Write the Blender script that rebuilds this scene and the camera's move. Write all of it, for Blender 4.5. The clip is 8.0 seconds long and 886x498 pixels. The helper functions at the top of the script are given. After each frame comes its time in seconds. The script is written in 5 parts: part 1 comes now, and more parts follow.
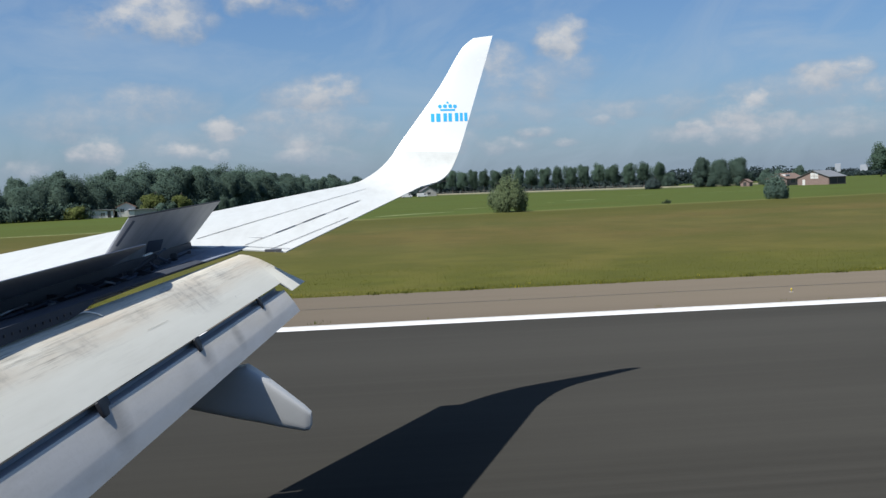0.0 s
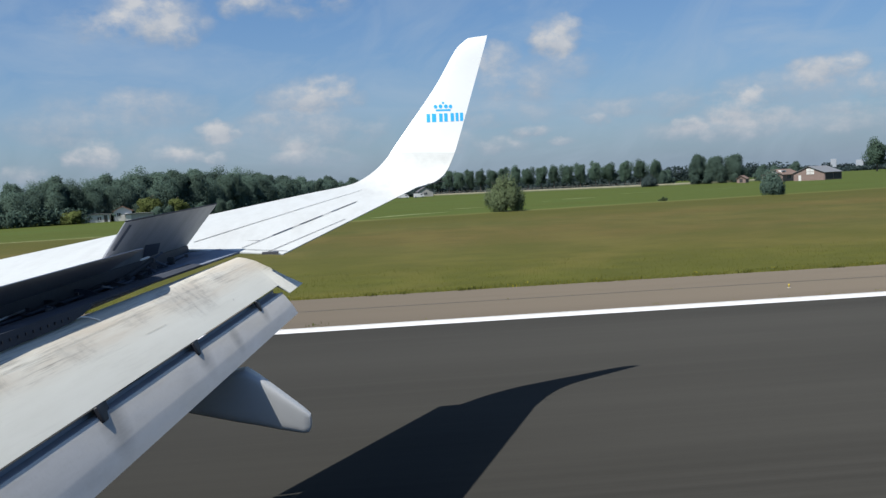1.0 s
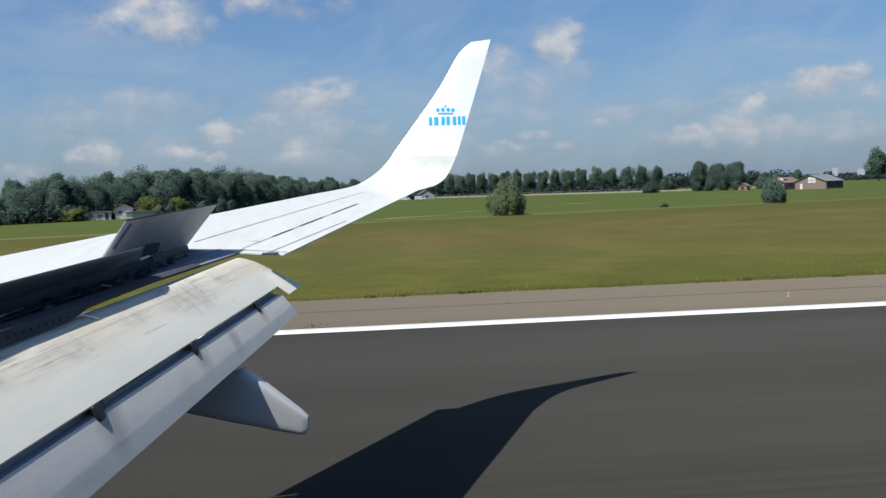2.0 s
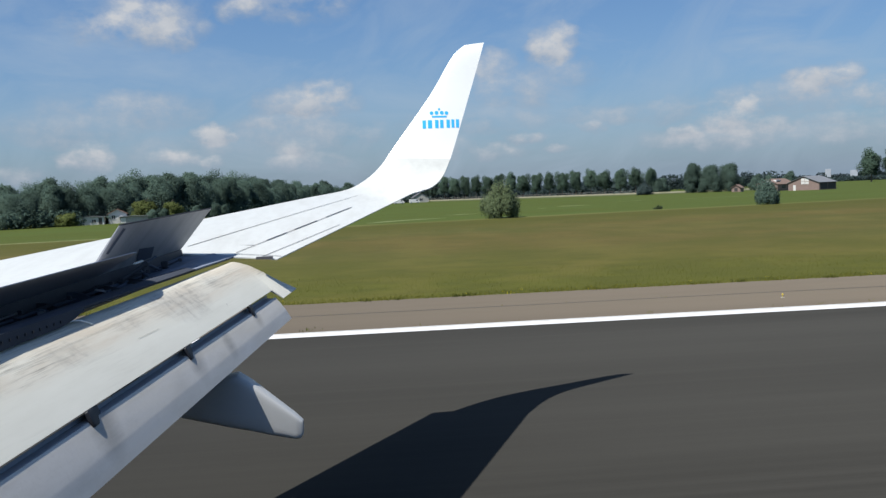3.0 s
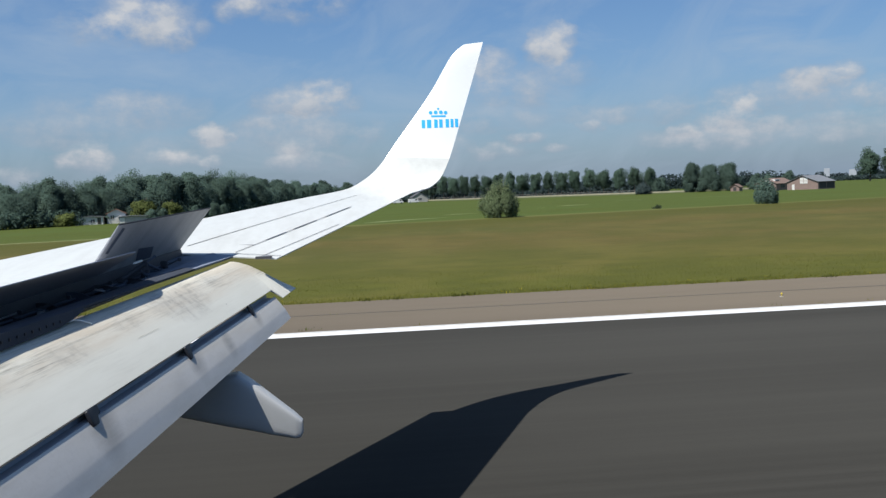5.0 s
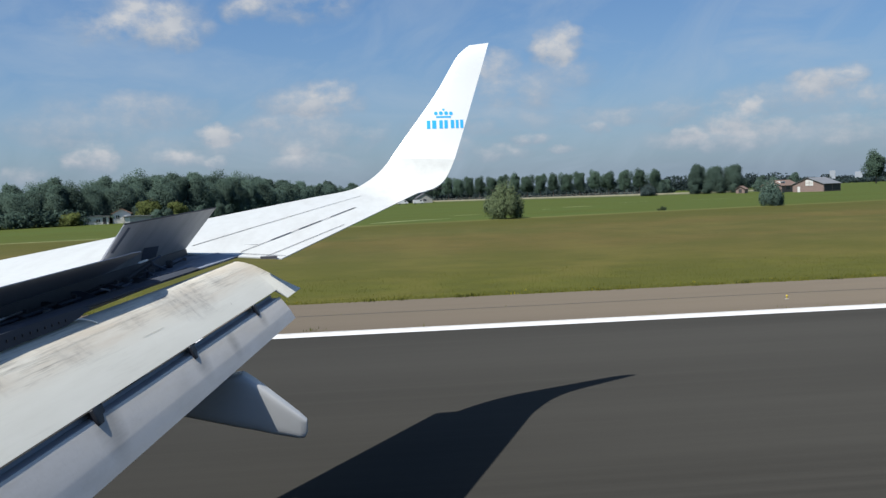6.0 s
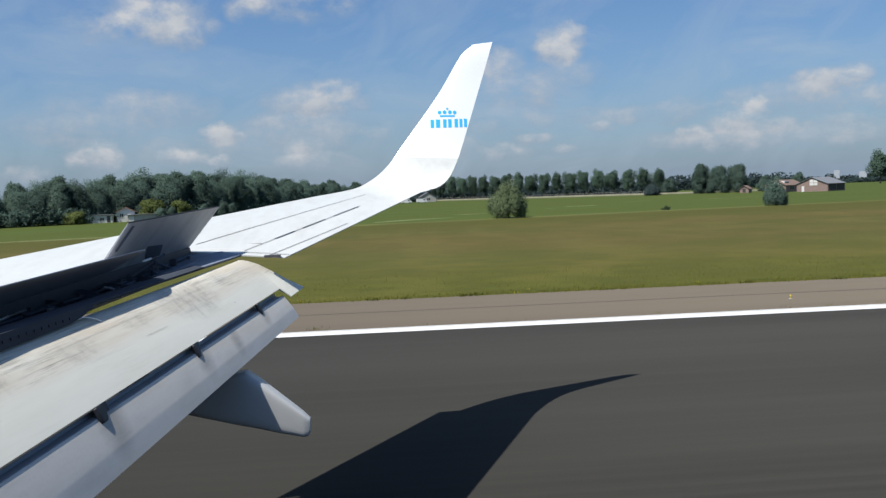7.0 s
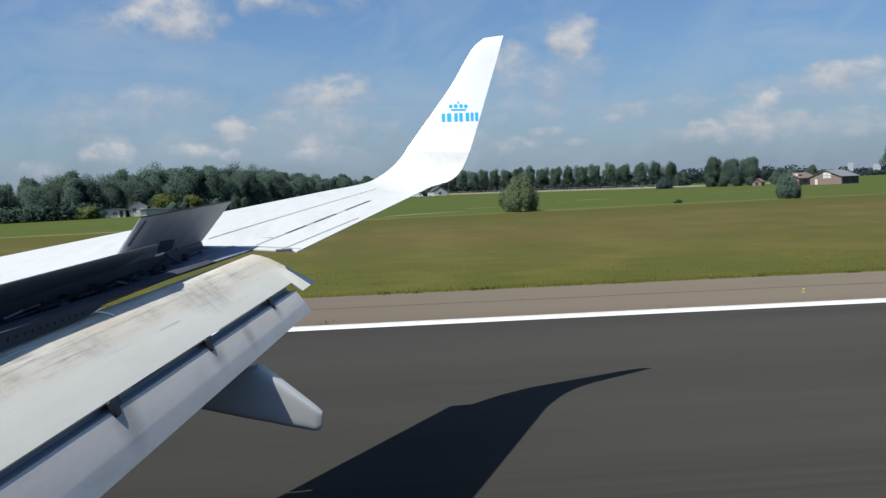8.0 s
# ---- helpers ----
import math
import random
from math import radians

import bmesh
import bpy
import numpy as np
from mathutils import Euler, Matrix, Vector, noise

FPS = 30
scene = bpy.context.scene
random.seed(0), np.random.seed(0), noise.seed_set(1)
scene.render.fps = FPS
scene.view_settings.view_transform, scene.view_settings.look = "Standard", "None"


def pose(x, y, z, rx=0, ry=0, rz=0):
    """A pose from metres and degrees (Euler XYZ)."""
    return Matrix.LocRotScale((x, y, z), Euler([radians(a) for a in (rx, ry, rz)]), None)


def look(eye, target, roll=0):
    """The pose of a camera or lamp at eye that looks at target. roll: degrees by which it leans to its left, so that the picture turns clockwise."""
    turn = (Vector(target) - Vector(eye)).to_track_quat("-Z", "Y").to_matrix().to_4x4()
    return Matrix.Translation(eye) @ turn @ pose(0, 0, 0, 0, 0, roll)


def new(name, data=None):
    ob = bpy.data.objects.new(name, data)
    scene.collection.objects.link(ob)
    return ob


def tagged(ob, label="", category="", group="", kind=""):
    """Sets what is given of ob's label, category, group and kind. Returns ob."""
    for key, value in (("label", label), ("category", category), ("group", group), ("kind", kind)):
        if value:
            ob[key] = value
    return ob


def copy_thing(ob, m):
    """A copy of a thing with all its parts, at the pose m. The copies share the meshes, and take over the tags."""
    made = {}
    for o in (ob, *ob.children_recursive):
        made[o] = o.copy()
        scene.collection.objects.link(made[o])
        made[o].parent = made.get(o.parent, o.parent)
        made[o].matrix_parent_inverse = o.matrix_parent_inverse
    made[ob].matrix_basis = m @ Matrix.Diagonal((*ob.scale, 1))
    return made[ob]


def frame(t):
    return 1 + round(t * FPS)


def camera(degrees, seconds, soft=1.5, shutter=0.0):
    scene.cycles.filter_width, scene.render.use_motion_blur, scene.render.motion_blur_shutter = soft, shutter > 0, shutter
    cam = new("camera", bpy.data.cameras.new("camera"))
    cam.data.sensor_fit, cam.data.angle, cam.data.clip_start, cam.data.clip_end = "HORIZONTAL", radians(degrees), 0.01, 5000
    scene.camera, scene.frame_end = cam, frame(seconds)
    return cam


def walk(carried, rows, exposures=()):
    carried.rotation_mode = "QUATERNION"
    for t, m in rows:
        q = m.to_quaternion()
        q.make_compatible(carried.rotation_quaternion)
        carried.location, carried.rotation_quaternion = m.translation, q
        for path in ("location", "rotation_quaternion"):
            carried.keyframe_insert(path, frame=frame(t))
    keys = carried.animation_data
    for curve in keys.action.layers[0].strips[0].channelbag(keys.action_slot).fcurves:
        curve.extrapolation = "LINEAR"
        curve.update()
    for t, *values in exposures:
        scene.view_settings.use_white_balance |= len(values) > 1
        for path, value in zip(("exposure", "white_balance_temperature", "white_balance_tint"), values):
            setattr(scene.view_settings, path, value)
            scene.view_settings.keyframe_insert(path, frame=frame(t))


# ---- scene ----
# World: X runs aft along the runway, Y outboard over the right wing, Z up. The aircraft stands on the runway.
cam = camera(52.26, 8.0, soft=1.4)

# seconds, eye x, y, z, degrees aft of abeam, tilt, lean to the right
HELD = [
    (0.0, -0.004, -0.004, 4.041, 3.98, -3.86, 2.32),
    (0.5, -0.006, -0.005, 4.039, 4.00, -3.85, 2.38),
    (1.0, -0.004, -0.001, 4.043, 4.15, -3.86, 3.02),
    (1.5, -0.001, 0.000, 4.051, 4.02, -3.79, 2.22),
    (3.0, 0.002, 0.001, 4.051, 4.49, -3.50, 2.42),
    (3.5, -0.002, 0.000, 4.053, 4.76, -3.57, 2.71),
    (4.0, -0.007, -0.004, 4.048, 4.82, -3.45, 2.30),
    (5.5, -0.000, -0.000, 4.050, 4.43, -3.55, 2.50),
    (6.0, -0.004, -0.001, 4.045, 4.26, -3.45, 2.28),
    (6.5, -0.007, -0.002, 4.049, 4.09, -3.54, 2.28),
    (7.0, -0.005, -0.002, 4.045, 4.04, -3.50, 2.18),
    (7.5, -0.004, -0.002, 4.046, 3.80, -3.78, 2.16),
    (8.0, -0.003, -0.000, 4.047, 3.30, -3.86, 2.32),
]


def held(x, y, z, aft, tilt, lean):
    a, b = radians(aft), radians(tilt)
    way = Vector((math.sin(a) * math.cos(b), math.cos(a) * math.cos(b), math.sin(b)))
    eye = Vector((x, y, z))
    return look(eye, eye + way, -lean)


walk(cam, [(row[0], held(*row[1:])) for row in HELD], [(0.0, 0.415), (8.0, 0.415)])

# ---- light ----
SUN_TO = Vector((-0.420, -0.299, 0.861)).normalized()
sun = new("sun", bpy.data.lights.new("sun", "SUN"))
sun.data.energy, sun.data.angle, sun.data.color = 5.0, radians(0.53), (1.0, 0.965, 0.915)
sun.matrix_world = look((0, 0, 60), Vector((0, 0, 60)) - SUN_TO)
tagged(sun, kind="structure")


def math_node(nt, op, a, b=None, c=None, clamp=False):
    n = nt.nodes.new("ShaderNodeMath")
    n.operation, n.use_clamp = op, clamp
    for i, v in enumerate((a, b, c)):
        if v is None:
            continue
        if isinstance(v, (int, float)):
            n.inputs[i].default_value = v
        else:
            nt.links.new(v, n.inputs[i])
    return n.outputs[0]


def noise_node(nt, vec, scale, detail=4.0, rough=0.55, lac=2.0, dist=0.0):
    n = nt.nodes.new("ShaderNodeTexNoise")
    n.inputs["Scale"].default_value, n.inputs["Detail"].default_value = scale, detail
    n.inputs["Roughness"].default_value, n.inputs["Lacunarity"].default_value = rough, lac
    n.inputs["Distortion"].default_value = dist
    if vec is not None:
        nt.links.new(vec, n.inputs["Vector"])
    return n.outputs[0]


def ramp_node(nt, fac, stops, smooth=False):
    n = nt.nodes.new("ShaderNodeValToRGB")
    if smooth:
        n.color_ramp.interpolation = "EASE"
    els = n.color_ramp.elements
    while len(els) < len(stops):
        els.new(0.5)
    for e, (pos, col) in zip(els, stops):
        e.position = pos
        e.color = (col, col, col, 1) if isinstance(col, (int, float)) else (*col, 1)
    nt.links.new(fac, n.inputs[0])
    return n.outputs[0]


def mix_node(nt, fac, a, b, blend="MIX"):
    n = nt.nodes.new("ShaderNodeMix")
    n.data_type, n.blend_type = "RGBA", blend
    for sock, v in ((n.inputs[0], fac), (n.inputs[6], a), (n.inputs[7], b)):
        if isinstance(v, (int, float)):
            sock.default_value = v
        elif isinstance(v, tuple):
            sock.default_value = (*v, 1)
        else:
            nt.links.new(v, sock)
    return n.outputs[2]


def map_node(nt, vec, scale=(1, 1, 1), loc=(0, 0, 0)):
    n = nt.nodes.new("ShaderNodeMapping")
    n.inputs["Scale"].default_value, n.inputs["Location"].default_value = scale, loc
    nt.links.new(vec, n.inputs["Vector"])
    return n.outputs[0]


# fair-weather cumulus: azimuth aft of abeam, elevation, half width, half height (degrees), brightness
HIGH_CUMULUS = [
    (-12.7, 11.0, 1.97, 1.00, 1.00), (-13.7, 10.5, 3.05, 0.90, 0.90), (-11.3, 10.1, 1.00, 0.65, 0.70), (-7.2, 11.8, 1.25, 0.72, 0.85),
    (-3.8, 11.9, 2.51, 0.90, 0.50), (-2.3, 6.6, 1.15, 0.65, 1.00), (-3.6, 5.9, 2.33, 0.79, 0.75), (-5.9, 4.8, 1.79, 0.43, 0.50),
    (11.6, 8.6, 1.08, 0.86, 0.90), (12.4, 9.3, 0.72, 0.57, 0.95), (8.0, 7.6, 1.08, 0.90, 0.70), (9.3, 6.2, 2.69, 1.00, 0.42),
    (27.3, 5.6, 1.51, 0.65, 0.90), (28.5, 6.0, 0.93, 0.43, 1.00), (26.2, 5.1, 1.43, 0.50, 0.55), (30.7, 4.7, 1.43, 0.79, 0.75),
    (29.1, 3.4, 2.51, 0.32, 0.60), (23.3, 4.3, 1.00, 0.57, 1.05), (22.4, 3.6, 1.51, 0.72, 1.00),
]
LOW_CUMULUS = [
    (24.2, 3.2, 1.79, 0.50, 0.70), (19.8, 3.1, 1.00, 0.43, 0.85), (21.4, 4.5, 1.61, 0.29, 0.50), (-16.6, 3.0, 1.18, 0.72, 1.00),
    (-9.5, 4.1, 0.86, 0.57, 1.00), (-8.4, 4.0, 0.54, 0.29, 0.70), (-12.0, 2.9, 1.00, 0.43, 0.90), (-10.6, 2.8, 0.72, 0.29, 0.50),
    (-9.4, 2.5, 0.72, 0.36, 0.90), (-4.3, 3.1, 1.15, 0.57, 0.70), (-2.7, 2.4, 1.25, 0.43, 0.45), (-5.0, 2.3, 1.08, 0.43, 0.50),
    (-0.0, 3.9, 1.08, 0.43, 0.50), (10.1, 3.3, 1.00, 0.29, 0.85), (8.1, 2.5, 1.51, 0.36, 0.60), (5.6, 2.9, 1.00, 0.50, 0.70),
    (12.0, 2.4, 0.72, 0.22, 0.40), (14.2, 3.8, 0.57, 0.29, 0.45), (-20.6, 2.0, 0.90, 0.43, 0.70),
]
# thin grey cloud: the same columns
THIN_CLOUD = [
    (-14.5, 5.6, 3.4, 0.9, 0.42), (-17.5, 4.6, 3.0, 0.8, 0.36), (25.0, 4.7, 4.5, 0.8, 0.36), (17.0, 4.4, 4.0, 0.5, 0.34), (22.5, 2.7, 4.5, 0.6, 0.40),
    (7.0, 4.4, 3.6, 0.6, 0.36), (-4.0, 4.0, 4.0, 0.9, 0.34), (30.0, 2.6, 4.0, 0.6, 0.36), (12.0, 7.0, 1.8, 0.9, 0.34), (-11.0, 3.2, 3.6, 0.7, 0.30),
]


def make_world():
    world = bpy.data.worlds.new("sky")
    scene.world = world
    world.use_nodes = True
    nt = world.node_tree
    nt.nodes.clear()
    sky = nt.nodes.new("ShaderNodeTexSky")
    sky.sky_type, sky.sun_disc = "NISHITA", False
    sky.sun_elevation = math.asin(SUN_TO.z)
    sky.sun_rotation = math.atan2(SUN_TO.x, SUN_TO.y)
    sky.altitude, sky.air_density, sky.dust_density, sky.ozone_density = 0.0, 1.0, 1.6, 1.6
    tc = nt.nodes.new("ShaderNodeTexCoord")
    sep = nt.nodes.new("ShaderNodeSeparateXYZ")
    nt.links.new(tc.outputs["Generated"], sep.inputs[0])
    az = math_node(nt, "ARCTAN2", sep.outputs[0], sep.outputs[1])
    el = math_node(nt, "ARCSINE", sep.outputs[2])
    flat = nt.nodes.new("ShaderNodeCombineXYZ")
    nt.links.new(az, flat.inputs[0])
    nt.links.new(math_node(nt, "MULTIPLY", el, 1.35), flat.inputs[1])
    puff = noise_node(nt, flat.outputs[0], 26.0, 7.0, 0.6)
    lump = noise_node(nt, map_node(nt, flat.outputs[0], loc=(3.1, 1.7, 0.4)), 9.0, 5.0, 0.55)
    # billows push the outlines in and out
    roll = noise_node(nt, map_node(nt, flat.outputs[0], loc=(1.3, 4.1, 0.7)), 38.0, 4.0, 0.55)
    heave = noise_node(nt, map_node(nt, flat.outputs[0], loc=(5.3, 0.9, 2.7)), 34.0, 4.0, 0.55)
    bent = math_node(nt, "ADD", az, math_node(nt, "MULTIPLY_ADD", roll, 0.034, -0.017))
    risen = math_node(nt, "ADD", el, math_node(nt, "MULTIPLY_ADD", heave, 0.020, -0.010))
    total, shade = None, None
    for a, e, w, h, lit in HIGH_CUMULUS + LOW_CUMULUS + THIN_CLOUD:
        dx = math_node(nt, "DIVIDE", math_node(nt, "SUBTRACT", bent, radians(a)), radians(w * 1.5))
        dy = math_node(nt, "DIVIDE", math_node(nt, "SUBTRACT", risen, radians(e)), radians(h * 1.5))
        d2 = math_node(nt, "ADD", math_node(nt, "MULTIPLY", dx, dx), math_node(nt, "MULTIPLY", dy, dy))
        body = math_node(nt, "MULTIPLY", math_node(nt, "SUBTRACT", 1.25, d2, clamp=True), min(0.34 + 0.66 * lit, 1.0) if lit > 0.43 else 1.5 * lit)
        up = math_node(nt, "MULTIPLY", body, math_node(nt, "MULTIPLY_ADD", dy, 0.5, 0.5, clamp=True))
        total = body if total is None else math_node(nt, "MAXIMUM", total, body)
        shade = up if shade is None else math_node(nt, "MAXIMUM", shade, up)
    # the rest of the sky carries scattered cloud of the same kind
    wide = noise_node(nt, map_node(nt, tc.outputs["Generated"], scale=(1, 1, 2.2)), 3.2, 6.0, 0.55)
    back = math_node(nt, "LESS_THAN", math_node(nt, "COSINE", az), 0.75)
    scattered = math_node(nt, "MULTIPLY", back, math_node(nt, "MULTIPLY", math_node(nt, "SUBTRACT", wide, 0.70, clamp=True), 5.0, clamp=True))
    rag = math_node(nt, "ADD", math_node(nt, "MULTIPLY", puff, 1.35), math_node(nt, "MULTIPLY", lump, 0.95))
    dense = math_node(nt, "MULTIPLY", total, math_node(nt, "MULTIPLY_ADD", rag, 2.0, -1.75))
    cover = ramp_node(nt, math_node(nt, "MAXIMUM", dense, scattered), [(0.03, 0.0), (0.85, 0.92)])
    # thin high veil
    slant = nt.nodes.new("ShaderNodeCombineXYZ")
    nt.links.new(math_node(nt, "MULTIPLY_ADD", el, 1.1, az), slant.inputs[0])
    nt.links.new(math_node(nt, "MULTIPLY_ADD", az, -0.9, el), slant.inputs[1])
    veil = noise_node(nt, map_node(nt, flat.outputs[0], scale=(1.0, 2.4, 1), loc=(0.6, 0.2, 0)), 4.5, 6.0, 0.6, dist=0.5)
    comb = noise_node(nt, map_node(nt, slant.outputs[0], scale=(1.0, 2.3, 1), loc=(1.6, 0.7, 0)), 5.0, 5.0, 0.56, dist=0.9)
    veil = math_node(nt, "MAXIMUM", ramp_node(nt, veil, [(0.46, 0.0), (0.70, 0.42)]), ramp_node(nt, comb, [(0.44, 0.0), (0.76, 0.36)]))
    veil = math_node(nt, "MULTIPLY", veil, math_node(nt, "MULTIPLY_ADD", el, -1.6, 1.35, clamp=True))
    low = math_node(nt, "SUBTRACT", 1.0, math_node(nt, "MULTIPLY", el, 4.0), clamp=True)
    haze = math_node(nt, "MULTIPLY", math_node(nt, "POWER", low, 2.0), 0.5)
    light = math_node(nt, "ADD", math_node(nt, "MULTIPLY", shade, 0.9), math_node(nt, "MULTIPLY", math_node(nt, "SUBTRACT", puff, 0.5), 1.1))
    cloud = ramp_node(nt, light, [(0.05, (3.2, 3.8, 4.7)), (0.75, (6.0, 6.15, 6.4))])
    blue = mix_node(nt, 1.0, sky.outputs[0], SKY_TINT, "MULTIPLY")
    c = mix_node(nt, haze, blue, (3.4, 4.3, 5.8))
    c = mix_node(nt, veil, c, (4.0, 4.95, 6.1))
    c = mix_node(nt, cover, c, cloud)
    bg = nt.nodes.new("ShaderNodeBackground")
    bg.inputs["Strength"].default_value = 0.075
    nt.links.new(c, bg.inputs[0])
    out = nt.nodes.new("ShaderNodeOutputWorld")
    nt.links.new(bg.outputs[0], out.inputs[0])


SKY_TINT = (0.67, 0.90, 1.16)
make_world()

# ---- materials ----


def material(name, rough=0.6, metal=0.0):
    m = bpy.data.materials.new(name)
    m.use_nodes = True
    nt = m.node_tree
    bsdf = nt.nodes["Principled BSDF"]
    bsdf.inputs["Roughness"].default_value, bsdf.inputs["Metallic"].default_value = rough, metal
    tc = nt.nodes.new("ShaderNodeTexCoord")
    return m, nt, bsdf, tc.outputs["Object"]


def bump(nt, bsdf, height, strength, distance):
    n = nt.nodes.new("ShaderNodeBump")
    n.inputs["Strength"].default_value, n.inputs["Distance"].default_value = strength, distance
    nt.links.new(height, n.inputs["Height"])
    nt.links.new(n.outputs[0], bsdf.inputs["Normal"])


def painted(name, col, dirt, rough=0.35, streak=(3.0, 0.6, 3.0), amount=0.5, metal=0.0, smears=0.0, rubbed=()):
    """Aircraft paint or bare alloy with grime drawn out along the airflow."""
    m, nt, bsdf, co = material(name, rough, metal)
    broad = noise_node(nt, map_node(nt, co, scale=streak), 1.4, 6.0, 0.62)
    fine = noise_node(nt, map_node(nt, co, scale=(2, 9, 9)), 4.0, 5.0, 0.65)
    d = math_node(nt, "MULTIPLY", ramp_node(nt, broad, [(0.42, 0.0), (0.78, 1.0)]), amount)
    c = mix_node(nt, d, col, dirt)
    c = mix_node(nt, math_node(nt, "MULTIPLY", ramp_node(nt, fine, [(0.5, 0.0), (0.8, 1.0)]), amount * 0.5), c, dirt)
    if smears:
        axes = nt.nodes.new("ShaderNodeSeparateXYZ")
        nt.links.new(co, axes.inputs[0])
        laid = nt.nodes.new("ShaderNodeCombineXYZ")
        nt.links.new(math_node(nt, "MULTIPLY_ADD", axes.outputs[1], -0.255, axes.outputs[0]), laid.inputs[0])
        nt.links.new(axes.outputs[1], laid.inputs[1])
        laid = laid.outputs[0]
        where = ramp_node(nt, noise_node(nt, map_node(nt, co, scale=(0.9, 0.55, 0.9), loc=(2.3, 0.4, 1.1)), 1.0, 3.0, 0.5), [(0.48, 0.0), (0.62, 1.0)])
        along = ramp_node(nt, noise_node(nt, map_node(nt, laid, scale=(14.0, 0.9, 1.0)), 2.0, 6.0, 0.6), [(0.50, 0.0), (0.72, 1.0)])
        across = ramp_node(nt, noise_node(nt, map_node(nt, laid, scale=(2.6, 11.0, 1.0), loc=(0.3, 0.2, 0)), 1.5, 5.0, 0.6), [(0.56, 0.0), (0.74, 1.0)])
        spot = None
        for sx, sy, r in rubbed:  # oily patches round the rollers
            off = nt.nodes.new("ShaderNodeVectorMath")
            off.operation = "DISTANCE"
            nt.links.new(map_node(nt, co, scale=(1.6, 1, 0), loc=(-1.6 * sx, -sy, 0)), off.inputs[0])
            one = ramp_node(nt, math_node(nt, "DIVIDE", off.outputs["Value"], r), [(0.25, 1.0), (1.0, 0.0)])
            spot = one if spot is None else math_node(nt, "MAXIMUM", spot, one)
        if spot is not None:
            where = math_node(nt, "MAXIMUM", math_node(nt, "MULTIPLY", where, 0.16), spot)
        rub = math_node(nt, "MULTIPLY", where, math_node(nt, "MAXIMUM", along, math_node(nt, "MULTIPLY", across, 0.4)))
        c = mix_node(nt, math_node(nt, "MULTIPLY", rub, smears), c, (0.16, 0.145, 0.125))
        if spot is not None:
            c = mix_node(nt, math_node(nt, "MULTIPLY", spot, math_node(nt, "MULTIPLY_ADD", broad, 0.9, 0.2)), c, (0.23, 0.22, 0.20))
        tan = ramp_node(nt, noise_node(nt, map_node(nt, laid, scale=(5.0, 0.5, 1.0), loc=(5, 2, 0)), 1.2, 4.0, 0.6), [(0.45, 0.0), (0.7, 0.55)])
        c = mix_node(nt, tan, c, (0.62, 0.565, 0.46))
    nt.links.new(c, bsdf.inputs["Base Color"])
    nt.links.new(math_node(nt, "MULTIPLY_ADD", broad, 0.25, rough - 0.1), bsdf.inputs["Roughness"])
    bump(nt, bsdf, broad, 0.05, 0.01)
    return m


WING = painted("wing_grey_paint", (0.5494, 0.5617, 0.5289), (0.3854, 0.3895, 0.3649), 0.34, amount=0.6)
WHITE = painted("white_gloss_paint", (0.7728, 0.7866, 0.7498), (0.7084, 0.7176, 0.6900), 0.22, amount=0.2)


